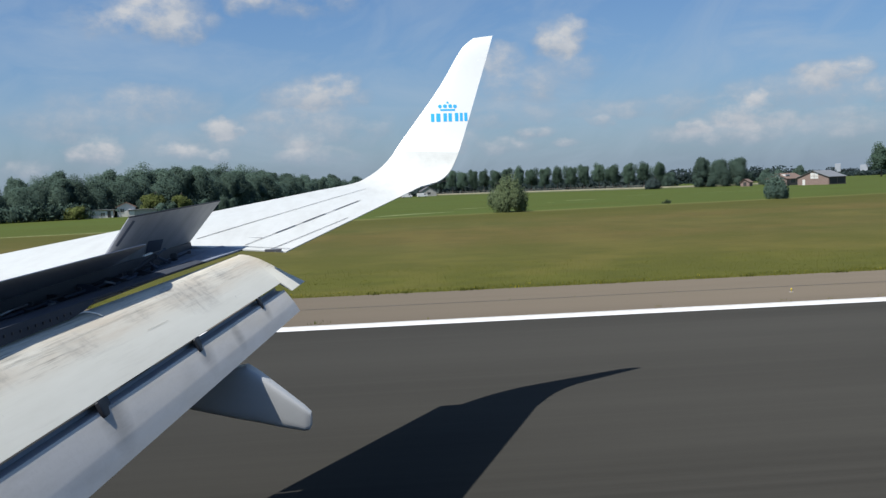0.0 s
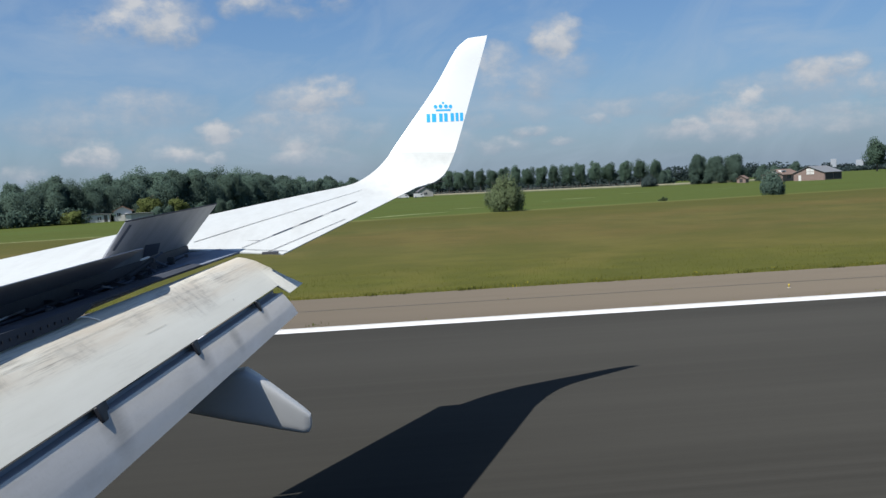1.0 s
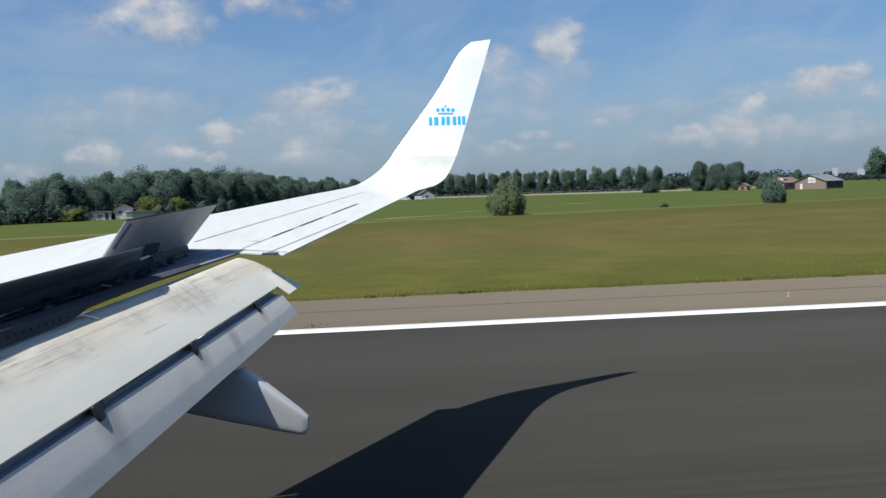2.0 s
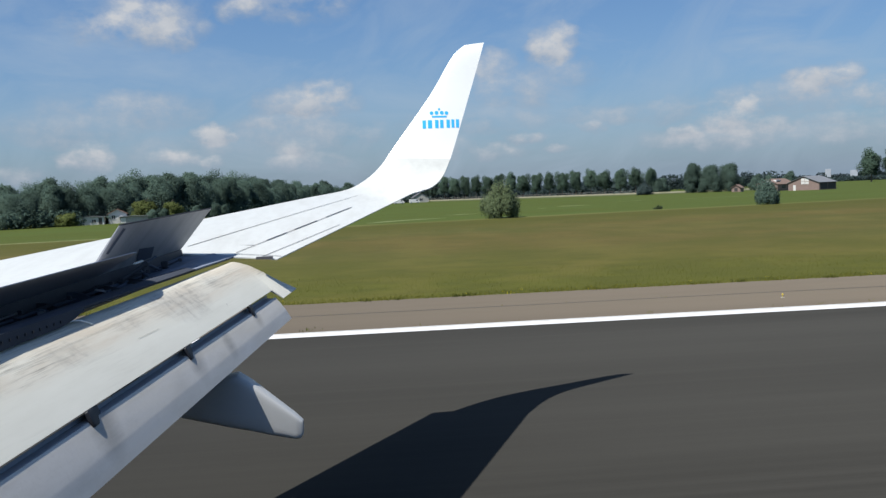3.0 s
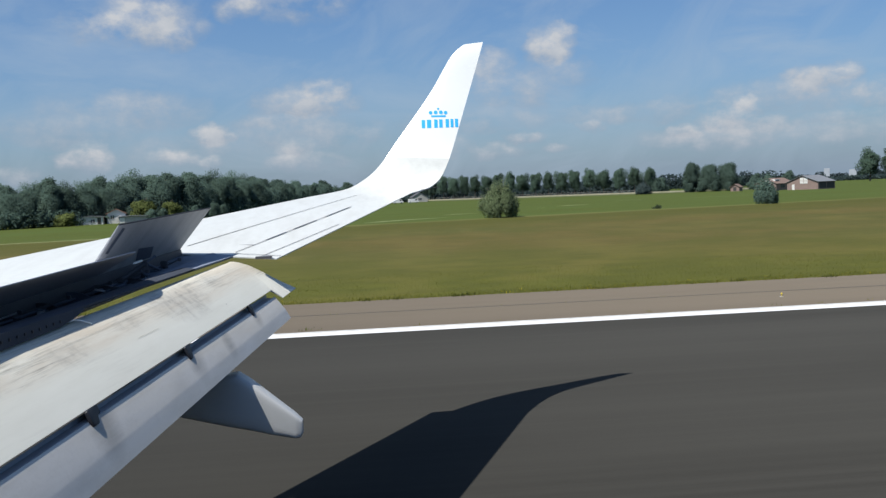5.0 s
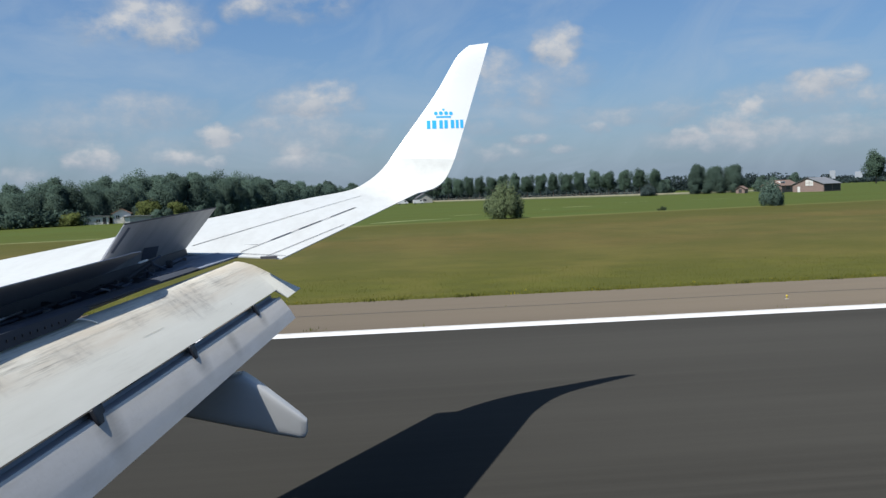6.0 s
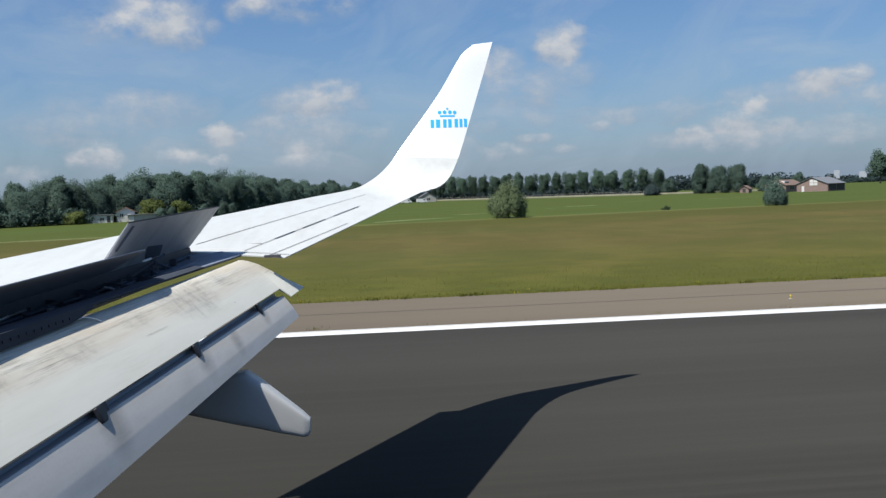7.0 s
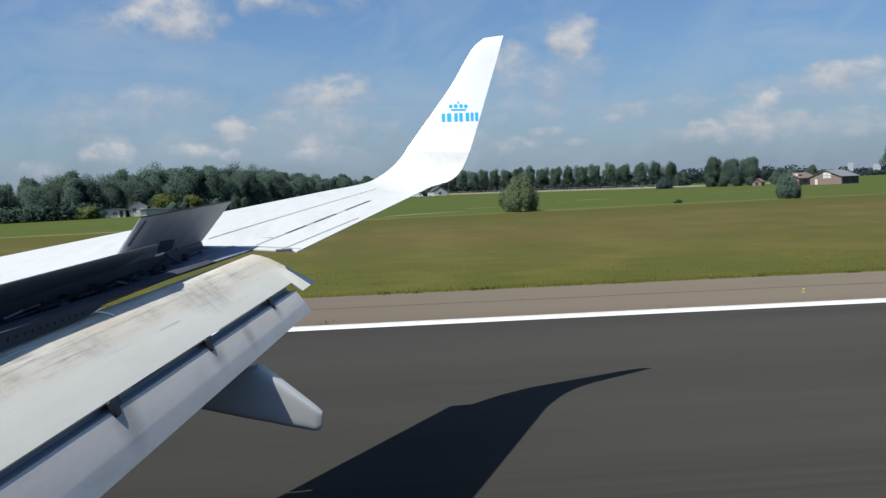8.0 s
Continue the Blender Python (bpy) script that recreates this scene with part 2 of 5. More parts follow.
def flap_paint():
    """Grey flap paint: a tan, streaked front half, oily smears where the rollers run, a cleaner rear."""
    m, nt, bsdf, co = material("flap_grey_paint", 0.5)
    axes = nt.nodes.new("ShaderNodeSeparateXYZ")
    nt.links.new(co, axes.inputs[0])
    x, y = axes.outputs[0], axes.outputs[1]
    chord = math_node(nt, "MULTIPLY", math_node(nt, "ADD", math_node(nt, "MULTIPLY_ADD", y, -0.26, x), 3.94), 2.35)
    laid = nt.nodes.new("ShaderNodeCombineXYZ")
    nt.links.new(chord, laid.inputs[0])
    nt.links.new(y, laid.inputs[1])
    laid = laid.outputs[0]
    tone = noise_node(nt, map_node(nt, laid, scale=(2.2, 0.7, 1)), 1.6, 6.0, 0.6)
    c = mix_node(nt, ramp_node(nt, tone, [(0.35, 0.0), (0.7, 0.55)]), (0.652, 0.647, 0.569), (0.564, 0.556, 0.481))
    front = ramp_node(nt, math_node(nt, "MULTIPLY_ADD", tone, 0.35, chord), [(0.64, 1.0), (0.90, 0.0)])
    tan = ramp_node(nt, noise_node(nt, map_node(nt, laid, scale=(4.0, 0.9, 1), loc=(5, 2, 0)), 1.2, 6.0, 0.66), [(0.36, 0.25), (0.64, 0.95)])
    c = mix_node(nt, math_node(nt, "MULTIPLY", front, tan), c, (0.527, 0.473, 0.378))
    # grime drawn out along the span
    lines = ramp_node(nt, noise_node(nt, map_node(nt, laid, scale=(15.0, 1.1, 1)), 2.0, 7.0, 0.7, dist=0.25), [(0.49, 0.0), (0.64, 1.0)])
    broad = ramp_node(nt, noise_node(nt, map_node(nt, laid, scale=(1.6, 0.8, 1), loc=(2, 7, 0)), 1.5, 4.0, 0.55), [(0.42, 0.1), (0.62, 1.0)])
    c = mix_node(nt, math_node(nt, "MULTIPLY", math_node(nt, "MULTIPLY", lines, broad), math_node(nt, "MULTIPLY_ADD", front, 0.72, 0.10)), c, (0.224, 0.212, 0.178))
    # smears across the span behind the track rollers
    cross = ramp_node(nt, noise_node(nt, map_node(nt, laid, scale=(2.0, 7.5, 1), loc=(0.3, 0.2, 0)), 1.4, 7.0, 0.68, dist=0.7), [(0.45, 0.0), (0.62, 1.0)])
    flecks = ramp_node(nt, noise_node(nt, map_node(nt, laid, scale=(11.0, 4.0, 1), loc=(3.3, 1.2, 0)), 1.4, 5.0, 0.6), [(0.34, 0.0), (0.54, 1.0)])
    spot = None
    for sc, sy, r in ((0.42, 8.02, 0.46), (0.30, 7.80, 0.32), (0.40, 7.15, 0.20), (0.45, 6.35, 0.25), (0.28, 8.75, 0.22), (0.40, 5.5, 0.24)):
        off = nt.nodes.new("ShaderNodeVectorMath")
        off.operation = "DISTANCE"
        nt.links.new(map_node(nt, laid, scale=(0.95, 1, 0), loc=(-0.95 * sc, -sy, 0)), off.inputs[0])
        one = math_node(nt, "MULTIPLY", ramp_node(nt, math_node(nt, "DIVIDE", off.outputs["Value"], r), [(0.3, 1.0), (1.0, 0.0)]), 1.0 if sy in (8.02, 7.80) else 0.5)
        spot = one if spot is None else math_node(nt, "MAXIMUM", spot, one)
    smear = math_node(nt, "MULTIPLY", spot, math_node(nt, "MULTIPLY", cross, flecks))
    c = mix_node(nt, math_node(nt, "MULTIPLY", smear, 0.72), c, (0.141, 0.133, 0.120))
    c = mix_node(nt, math_node(nt, "MULTIPLY", math_node(nt, "MULTIPLY", spot, tone), 0.8), c, (0.415, 0.398, 0.349))
    # a few scattered dark specks
    dots = ramp_node(nt, noise_node(nt, map_node(nt, co, scale=(1.3, 1, 1)), 22.0, 2.0, 0.4), [(0.77, 0.0), (0.80, 0.7)])
    c = mix_node(nt, dots, c, (0.266, 0.257, 0.232))
    nt.links.new(c, bsdf.inputs["Base Color"])
    nt.links.new(math_node(nt, "MULTIPLY_ADD", tone, 0.25, 0.4), bsdf.inputs["Roughness"])
    bump(nt, bsdf, lines, 0.04, 0.004)
    return m


FLAP = flap_paint()
AFTFLAP = painted("aft_flap_grey_paint", (0.6020, 0.5805, 0.5332), (0.4300, 0.4085, 0.3612), 0.42, streak=(5.0, 0.5, 5.0), amount=0.6, smears=0.6,
                  rubbed=((-1.47, 7.48, 0.16), (-1.14, 8.86, 0.11), (-1.81, 6.06, 0.20), (-1.3, 8.1, 0.12)))
SPOILER = painted("spoiler_grey_paint", (0.42, 0.425, 0.43), (0.23, 0.23, 0.235), 0.5, streak=(1.2, 5.0, 1.2), amount=0.6)
SPOILER_LOW = painted("low_spoiler_paint", (0.42, 0.44, 0.49), (0.28, 0.29, 0.32), 0.55, amount=0.6)
FAIRING = painted("fairing_grey_paint", (0.4400, 0.4488, 0.4400), (0.3608, 0.3652, 0.3564), 0.38, amount=0.4)
DARK = painted("dark_dull_metal", (0.052, 0.054, 0.06), (0.03, 0.03, 0.032), 0.6, amount=0.6)
# Bay tone holds the recess's dark blue shade in its colour.
BAY_SHADE = painted("bay_shade_tone", (0.088, 0.108, 0.145), (0.052, 0.06, 0.078), 0.6, amount=0.8)
BRACKET = painted("dark_bracket_metal", (0.075, 0.075, 0.08), (0.04, 0.04, 0.042), 0.5, amount=0.8)
RUBBER = painted("black_rubber", (0.014, 0.016, 0.021), (0.024, 0.026, 0.032), 0.55, amount=0.4)
ALLOY = painted("bare_alloy", (0.62, 0.63, 0.64), (0.4, 0.4, 0.4), 0.3, metal=1.0)
COVE = painted("cove_grey_paint", (0.34, 0.35, 0.36), (0.22, 0.22, 0.22), 0.5, amount=0.6)
# Slot grey is darkened to paint in the shade below the flap.
SLOT_SHADE = painted("slot_shade_grey", (0.30, 0.32, 0.35), (0.20, 0.21, 0.23), 0.5, amount=0.5)
# Lip and panel colours carry painted shade from under the wing.
LIP_SHADE = painted("cove_lip_shade_tone", (0.034, 0.042, 0.058), (0.022, 0.026, 0.034), 0.7, amount=0.6)
PANEL_SHADE = painted("cove_panel_shade_tone", (0.17, 0.205, 0.265), (0.11, 0.125, 0.15), 0.6, amount=0.5)
GRIME = painted("oily_grime", (0.3528, 0.3402, 0.2982), (0.5544, 0.5460, 0.4788), 0.6, streak=(9.0, 7.0, 9.0), amount=1.0)
# Fuselage is unseen; its blue dims and cools light bounced to the wing.
HULL = painted("pale_blue_gloss_paint", (0.16, 0.36, 0.56), (0.14, 0.32, 0.50), 0.25, amount=0.2)
SEAM = painted("sealed_joint", (0.4200, 0.4074, 0.3612), (0.2856, 0.2730, 0.2394), 0.6, amount=0.9)
BLUE = painted("sky_blue_paint", (0.04, 0.42, 0.85), (0.05, 0.40, 0.78), 0.3, amount=0.2)


def asphalt(name, col, dark, light, streaks=0.6):
    m, nt, bsdf, co = material(name, 0.9)
    bsdf.inputs["Specular IOR Level"].default_value = 0.06
    bsdf.inputs["Diffuse Roughness"].default_value = 1.0
    drawn = noise_node(nt, map_node(nt, co, scale=(0.012, 0.55, 1)), 1.0, 6.0, 0.6)
    lanes = noise_node(nt, map_node(nt, co, scale=(0.004, 0.16, 1), loc=(4, 7, 0)), 1.0, 3.0, 0.5)
    grain = noise_node(nt, map_node(nt, co, scale=(0.6, 6, 1)), 5.0, 5.0, 0.7)
    lines = noise_node(nt, map_node(nt, co, scale=(0.02, 3.2, 1), loc=(2, 5, 0)), 1.0, 4.0, 0.6)
    stain = noise_node(nt, map_node(nt, co, scale=(0.05, 0.3, 1), loc=(1, 2, 3)), 1.3, 5.0, 0.6)
    c = mix_node(nt, math_node(nt, "MULTIPLY", ramp_node(nt, drawn, [(0.35, 0.0), (0.7, 1.0)]), streaks), col, dark)
    c = mix_node(nt, math_node(nt, "MULTIPLY", ramp_node(nt, lanes, [(0.4, 0.0), (0.65, 1.0)]), streaks), c, light)
    c = mix_node(nt, math_node(nt, "MULTIPLY", ramp_node(nt, lines, [(0.45, 0.0), (0.72, 1.0)]), streaks * 0.7), c, light)
    axes = nt.nodes.new("ShaderNodeSeparateXYZ")
    nt.links.new(co, axes.inputs[0])
    across = math_node(nt, "MULTIPLY_ADD", drawn, 3.0, math_node(nt, "SUBTRACT", axes.outputs[1], 1.5))
    worn = ramp_node(nt, math_node(nt, "DIVIDE", across, 30.0), [(0.30, 0.0), (0.46, 0.16), (0.57, 0.40), (0.64, 0.36), (0.71, 1.0), (0.78, 0.60)])
    c = mix_node(nt, math_node(nt, "MULTIPLY", worn, streaks * 0.8), c, light)
    c = mix_node(nt, math_node(nt, "MULTIPLY", ramp_node(nt, stain, [(0.5, 0.0), (0.75, 1.0)]), 0.35), c, dark)
    c = mix_node(nt, math_node(nt, "MULTIPLY", ramp_node(nt, grain, [(0.3, 0.0), (0.8, 1.0)]), 0.25), c, light)
    nt.links.new(c, bsdf.inputs["Base Color"])
    bump(nt, bsdf, grain, 0.25, 0.01)
    return m


RUNWAY = asphalt("runway_asphalt", (0.0285, 0.0277, 0.0243), (0.0210, 0.0204, 0.0180), (0.0450, 0.0438, 0.0384))
SHOULDER = asphalt("weathered_asphalt", (0.1104, 0.0928, 0.0704), (0.0856, 0.0728, 0.0560), (0.1296, 0.1088, 0.0824), 0.45)
TAXI = asphalt("taxiway_asphalt", (0.1160, 0.1080, 0.0960), (0.0720, 0.0680, 0.0640), (0.1440, 0.1320, 0.1160), 0.4)


def simple(name, col, col2, scale=3.0, rough=0.7, stretch=(1, 1, 1), relief=0.1):
    m, nt, bsdf, co = material(name, rough)
    n = noise_node(nt, map_node(nt, co, scale=stretch), scale, 6.0, 0.62)
    nt.links.new(mix_node(nt, ramp_node(nt, n, [(0.35, 0.0), (0.7, 1.0)]), col, col2), bsdf.inputs["Base Color"])
    bump(nt, bsdf, n, relief, 0.02)
    return m


MARKING = simple("worn_white_marking", (0.6720, 0.6720, 0.6552), (0.5544, 0.5544, 0.5292), 2.0, 0.7, (0.3, 4, 1))
JOINT = simple("joint_filler", (0.0420, 0.0403, 0.0378), (0.0672, 0.0630, 0.0546), 3.0, 0.8)
TRACK = simple("dry_track_soil", (0.2520, 0.2604, 0.1260), (0.1344, 0.1680, 0.0588), 0.4, 0.95, (0.3, 1, 1))
DRY = simple("dry_bank_soil", (0.1764, 0.1680, 0.1176), (0.1092, 0.1134, 0.0630), 0.5, 0.95, (0.4, 1, 1))
LEAFY = simple("ditch_grass", (0.0378, 0.0504, 0.0151), (0.0588, 0.0714, 0.0210), 0.8, 0.95)
CONCRETE = simple("pale_concrete", (0.3780, 0.3696, 0.3444), (0.2688, 0.2604, 0.2436), 2.0, 0.85)
# Bluish pale tone paints haze onto the far buildings.
HAZE_CLADDING = simple("haze_toned_cladding", (0.3696, 0.3948, 0.4368), (0.3024, 0.3276, 0.3696), 0.3, 0.6)
BRICK = simple("red_brick", (0.2394, 0.1722, 0.1470), (0.1848, 0.1327, 0.1134), 1.5, 0.85)
ROOF_SHEET = simple("grey_roof_sheet", (0.1680, 0.1764, 0.1848), (0.1260, 0.1344, 0.1428), 0.8, 0.6, (4, 1, 1))
ROOF_TILE = simple("brown_roof_tile", (0.1680, 0.1159, 0.0907), (0.1260, 0.0874, 0.0697), 2.0, 0.8)
ROOF_TERRA = simple("terracotta_roof_tile", (0.2856, 0.1680, 0.1176), (0.2184, 0.1302, 0.0924), 2.0, 0.8)
ROOF_DARK = simple("slate_roof", (0.0840, 0.0840, 0.0924), (0.0588, 0.0588, 0.0630), 2.0, 0.7)
TIMBER = simple("dark_timber_cladding", (0.05, 0.047, 0.045), (0.035, 0.033, 0.032), 2.0, 0.8, (6, 6, 1))
RENDERED = simple("white_rendered_wall", (0.6216, 0.6132, 0.5880), (0.5292, 0.5208, 0.4872), 1.0, 0.8)
PANE = simple("dark_window_glass", (0.03, 0.035, 0.045), (0.05, 0.055, 0.065), 0.5, 0.12)
YELLOW = simple("yellow_enamel", (0.5880, 0.4368, 0.0336), (0.4620, 0.3528, 0.0420), 6.0, 0.5)
CAR_WHITE = simple("white_vehicle_paint", (0.6552, 0.6552, 0.6552), (0.6048, 0.6048, 0.6048), 1.0, 0.3)
BARK = simple("grey_bark", (0.12, 0.10, 0.08), (0.07, 0.06, 0.05), 4.0, 0.9, (3, 3, 1), 0.4)
BLACKRED = simple("black_plastic", (0.03, 0.03, 0.03), (0.05, 0.04, 0.04), 3.0, 0.6)


def leaf_material(name, dark, light):
    m, nt, bsdf, co = material(name, 0.9)
    geo = nt.nodes.new("ShaderNodeNewGeometry")
    info = nt.nodes.new("ShaderNodeObjectInfo")
    c = mix_node(nt, geo.outputs["Random Per Island"], dark, light)
    hsv = nt.nodes.new("ShaderNodeHueSaturation")
    nt.links.new(math_node(nt, "MULTIPLY_ADD", info.outputs["Random"], 0.5, 0.75), hsv.inputs["Value"])
    nt.links.new(c, hsv.inputs["Color"])
    nt.links.new(hsv.outputs[0], bsdf.inputs["Base Color"])
    bsdf.inputs["Specular IOR Level"].default_value = 0.05
    thru = nt.nodes.new("ShaderNodeBsdfTranslucent")
    nt.links.new(hsv.outputs[0], thru.inputs["Color"])
    both = nt.nodes.new("ShaderNodeMixShader")
    both.inputs[0].default_value = 0.48
    nt.links.new(bsdf.outputs[0], both.inputs[1])
    nt.links.new(thru.outputs[0], both.inputs[2])
    nt.links.new(both.outputs[0], nt.nodes["Material Output"].inputs["Surface"])
    return m


# Wood, poplar and distant leaf greens are blued to imitate distance haze.
LEAF_WOOD = leaf_material("woodland_leaves", (0.079, 0.122, 0.098), (0.095, 0.144, 0.116))
LEAF_ROW = leaf_material("poplar_leaves", (0.064, 0.102, 0.076), (0.086, 0.134, 0.098))
LEAF_BUSH = leaf_material("shrub_leaves", (0.110, 0.146, 0.078), (0.150, 0.190, 0.102))
LEAF_HAZE = leaf_material("haze_blue_leaves", (0.0480, 0.0712, 0.0712), (0.0658, 0.0929, 0.0890))
LEAF_YELLOW = leaf_material("yellowish_leaves", (0.0989, 0.1290, 0.0430), (0.1591, 0.1892, 0.0688))
BLADES = leaf_material("grass_blades", (0.108, 0.118, 0.0206), (0.140, 0.142, 0.030))
HERBS = leaf_material("dark_weed_leaves", (0.0645, 0.0817, 0.0189), (0.1204, 0.1333, 0.0301))
WEEDS = leaf_material("weed_leaves", (0.1462, 0.1548, 0.0301), (0.2408, 0.2279, 0.0516))
FLOWERS = leaf_material("yellow_flowers", (0.3870, 0.3096, 0.0172), (0.5590, 0.4730, 0.0344))


def ground_material():
    """Rough seeding grass beside the runway, a mown verge, then a green crop beyond the field's edge."""
    m, nt, bsdf, co = material("grassland", 0.95)
    bsdf.inputs["Specular IOR Level"].default_value = 0.15
    sep = nt.nodes.new("ShaderNodeSeparateXYZ")
    nt.links.new(co, sep.inputs[0])
    x, y = sep.outputs[0], sep.outputs[1]
    drawn = noise_node(nt, map_node(nt, co, scale=(0.11, 0.21, 1)), 1.0, 7.0, 0.62)
    patch = noise_node(nt, map_node(nt, co, scale=(0.03, 0.045, 1), loc=(3, 1, 0)), 1.0, 4.0, 0.55)
    fine = noise_node(nt, map_node(nt, co, scale=(0.8, 3.0, 1)), 2.0, 6.0, 0.7)
    rough = mix_node(nt, ramp_node(nt, drawn, [(0.40, 0.0), (0.62, 1.0)]), (0.078, 0.088, 0.018), (0.114, 0.106, 0.028))
    rough = mix_node(nt, math_node(nt, "MULTIPLY", ramp_node(nt, patch, [(0.40, 0.0), (0.62, 1.0)]), 0.8), rough, (0.128, 0.100, 0.028))
    mid = noise_node(nt, map_node(nt, co, scale=(0.36, 0.62, 1), loc=(8, 3, 0)), 1.0, 5.0, 0.6)
    rough = mix_node(nt, math_node(nt, "MULTIPLY", ramp_node(nt, mid, [(0.45, 0.0), (0.68, 1.0)]), 0.5), rough, (0.062, 0.066, 0.014))
    pool = noise_node(nt, map_node(nt, co, scale=(0.16, 0.09, 1), loc=(1, 9, 0)), 1.0, 4.0, 0.5)
    near = math_node(nt, "MULTIPLY_ADD", math_node(nt, "MULTIPLY_ADD", drawn, 14.0, -7.0), 1.0, y)
    verge = ramp_node(nt, math_node(nt, "DIVIDE", near, 100.0), [(0.40, 0.0), (0.66, 1.0)])
    rough = mix_node(nt, verge, mix_node(nt, ramp_node(nt, mid, [(0.4, 0.0), (0.65, 1.0)]), (0.104, 0.112, 0.016), (0.076, 0.086, 0.012)), rough)
    rough = mix_node(nt, math_node(nt, "MULTIPLY", ramp_node(nt, pool, [(0.46, 0.0), (0.64, 1.0)]), 0.5), rough, (0.074, 0.082, 0.012))
    rough = mix_node(nt, math_node(nt, "MULTIPLY", ramp_node(nt, pool, [(0.34, 1.0), (0.47, 0.0)]), 0.45), rough, (0.138, 0.124, 0.030))
    rough = mix_node(nt, math_node(nt, "MULTIPLY", ramp_node(nt, fine, [(0.35, 0.0), (0.75, 1.0)]), 0.35), rough, (0.066, 0.064, 0.016))
    crop = mix_node(nt, ramp_node(nt, drawn, [(0.3, 0.0), (0.7, 1.0)]), (0.060, 0.086, 0.012), (0.080, 0.102, 0.016))
    far = mix_node(nt, ramp_node(nt, patch, [(0.4, 0.0), (0.6, 1.0)]), crop, (0.072, 0.104, 0.018))
    edge = math_node(nt, "SUBTRACT", y, math_node(nt, "MULTIPLY_ADD", x, 0.25, 131.0))
    edge = math_node(nt, "ADD", edge, math_node(nt, "MULTIPLY_ADD", drawn, 8.0, -4.0))
    border = ramp_node(nt, math_node(nt, "MULTIPLY_ADD", edge, 0.05, 0.5, clamp=True), [(0.35, 0.0), (0.6, 1.0)])
    # lush olive grass before the field's edge, and a dry straw line along it
    lush = ramp_node(nt, math_node(nt, "MULTIPLY_ADD", edge, 0.0125, 0.8, clamp=True), [(0.34, 0.0), (0.60, 1.0)])
    rough = mix_node(nt, math_node(nt, "MULTIPLY", lush, 0.92), rough, mix_node(nt, drawn, (0.058, 0.068, 0.010), (0.094, 0.092, 0.016)))
    c = mix_node(nt, border, rough, far)
    straw = ramp_node(nt, math_node(nt, "MULTIPLY_ADD", edge, 0.05, 0.5, clamp=True), [(0.28, 0.0), (0.42, 1.0), (0.55, 1.0), (0.70, 0.0)])
    c = mix_node(nt, math_node(nt, "MULTIPLY", math_node(nt, "MULTIPLY", straw, ramp_node(nt, patch, [(0.35, 0.25), (0.6, 1.0)])), 0.8), c, (0.150, 0.155, 0.050))
    c = mix_node(nt, 1.0, c, (0.76, 0.735, 0.735), "MULTIPLY")
    nt.links.new(c, bsdf.inputs["Base Color"])
    bump(nt, bsdf, fine, 0.5, 0.06)
    return m


GRASS = ground_material()

# ---- building helpers ----


def mesh_object(name, verts, faces, mat, smooth=False, sharp=35):
    me = bpy.data.meshes.new(name)
    me.from_pydata([tuple(v) for v in verts], [], [tuple(f) for f in faces])
    me.materials.append(mat)
    me.update()
    if smooth:
        me.polygons.foreach_set("use_smooth", [True] * len(me.polygons))
        me.set_sharp_from_angle(angle=radians(sharp))
    return new(name, me)


def under(ob, parent, label=""):
    ob.parent = parent
    if label:
        tagged(ob, label)
    return ob


def part(name, bm, mat, parent, label="", smooth=False):
    bmesh.ops.recalc_face_normals(bm, faces=bm.faces[:])
    me = bpy.data.meshes.new(name)
    bm.to_mesh(me)
    bm.free()
    me.materials.append(mat)
    if smooth:
        me.polygons.foreach_set("use_smooth", [True] * len(me.polygons))
        me.set_sharp_from_angle(angle=radians(35))
    return under(new(name, me), parent, label) if parent else new(name, me)


def loft(bm, rings, cap=True):
    rows = [[bm.verts.new(p) for p in ring] for ring in rings]
    n = len(rows[0])
    for a, b in zip(rows, rows[1:]):
        for i in range(n):
            bm.faces.new((a[i], a[(i + 1) % n], b[(i + 1) % n], b[i]))
    if cap:
        bm.faces.new(rows[0][::-1])
        bm.faces.new(rows[-1])
    return bm


def box(bm, lo, hi, bevel=0.0):
    made = bmesh.ops.create_cube(bm, size=1.0)["verts"]
    for v in made:
        for i in range(3):
            v.co[i] = lo[i] + (v.co[i] + 0.5) * (hi[i] - lo[i])
    if bevel:
        edges = list({e for v in made for e in v.link_edges})
        bmesh.ops.bevel(bm, geom=edges, offset=bevel, segments=2, affect="EDGES")
    return bm


def tube(bm, a, b, r, r2=None, seg=10):
    a, b = Vector(a), Vector(b)
    d = (b - a)
    q = d.to_track_quat("Z", "Y").to_matrix()
    rings = []
    for p, rad in ((a, r), (b, r if r2 is None else r2)):
        rings.append([p + q @ Vector((rad * math.cos(t), rad * math.sin(t), 0)) for t in (2 * math.pi * i / seg for i in range(seg))])
    return loft(bm, rings)


def thing(name, label, category, at=(0, 0, 0), group="", turn=0.0):
    ob = new(name)
    ob.empty_display_size = 0.3
    ob.matrix_world = pose(*at, 0, 0, turn)
    return tagged(ob, label, category, group)


def sheet(name, x0, x1, y0, y1, z, mat, label, nx=1, ny=1, depth=0.0):
    bm = bmesh.new()
    if depth:
        box(bm, (x0, y0, z - depth), (x1, y1, z))
    else:
        vs = [[bm.verts.new((x0 + (x1 - x0) * i / nx, y0 + (y1 - y0) * j / ny, z)) for i in range(nx + 1)] for j in range(ny + 1)]
        for j in range(ny):
            for i in range(nx):
                bm.faces.new((vs[j][i], vs[j][i + 1], vs[j + 1][i + 1], vs[j + 1][i]))
    ob = part(name, bm, mat, None)
    return tagged(ob, label, kind="structure")


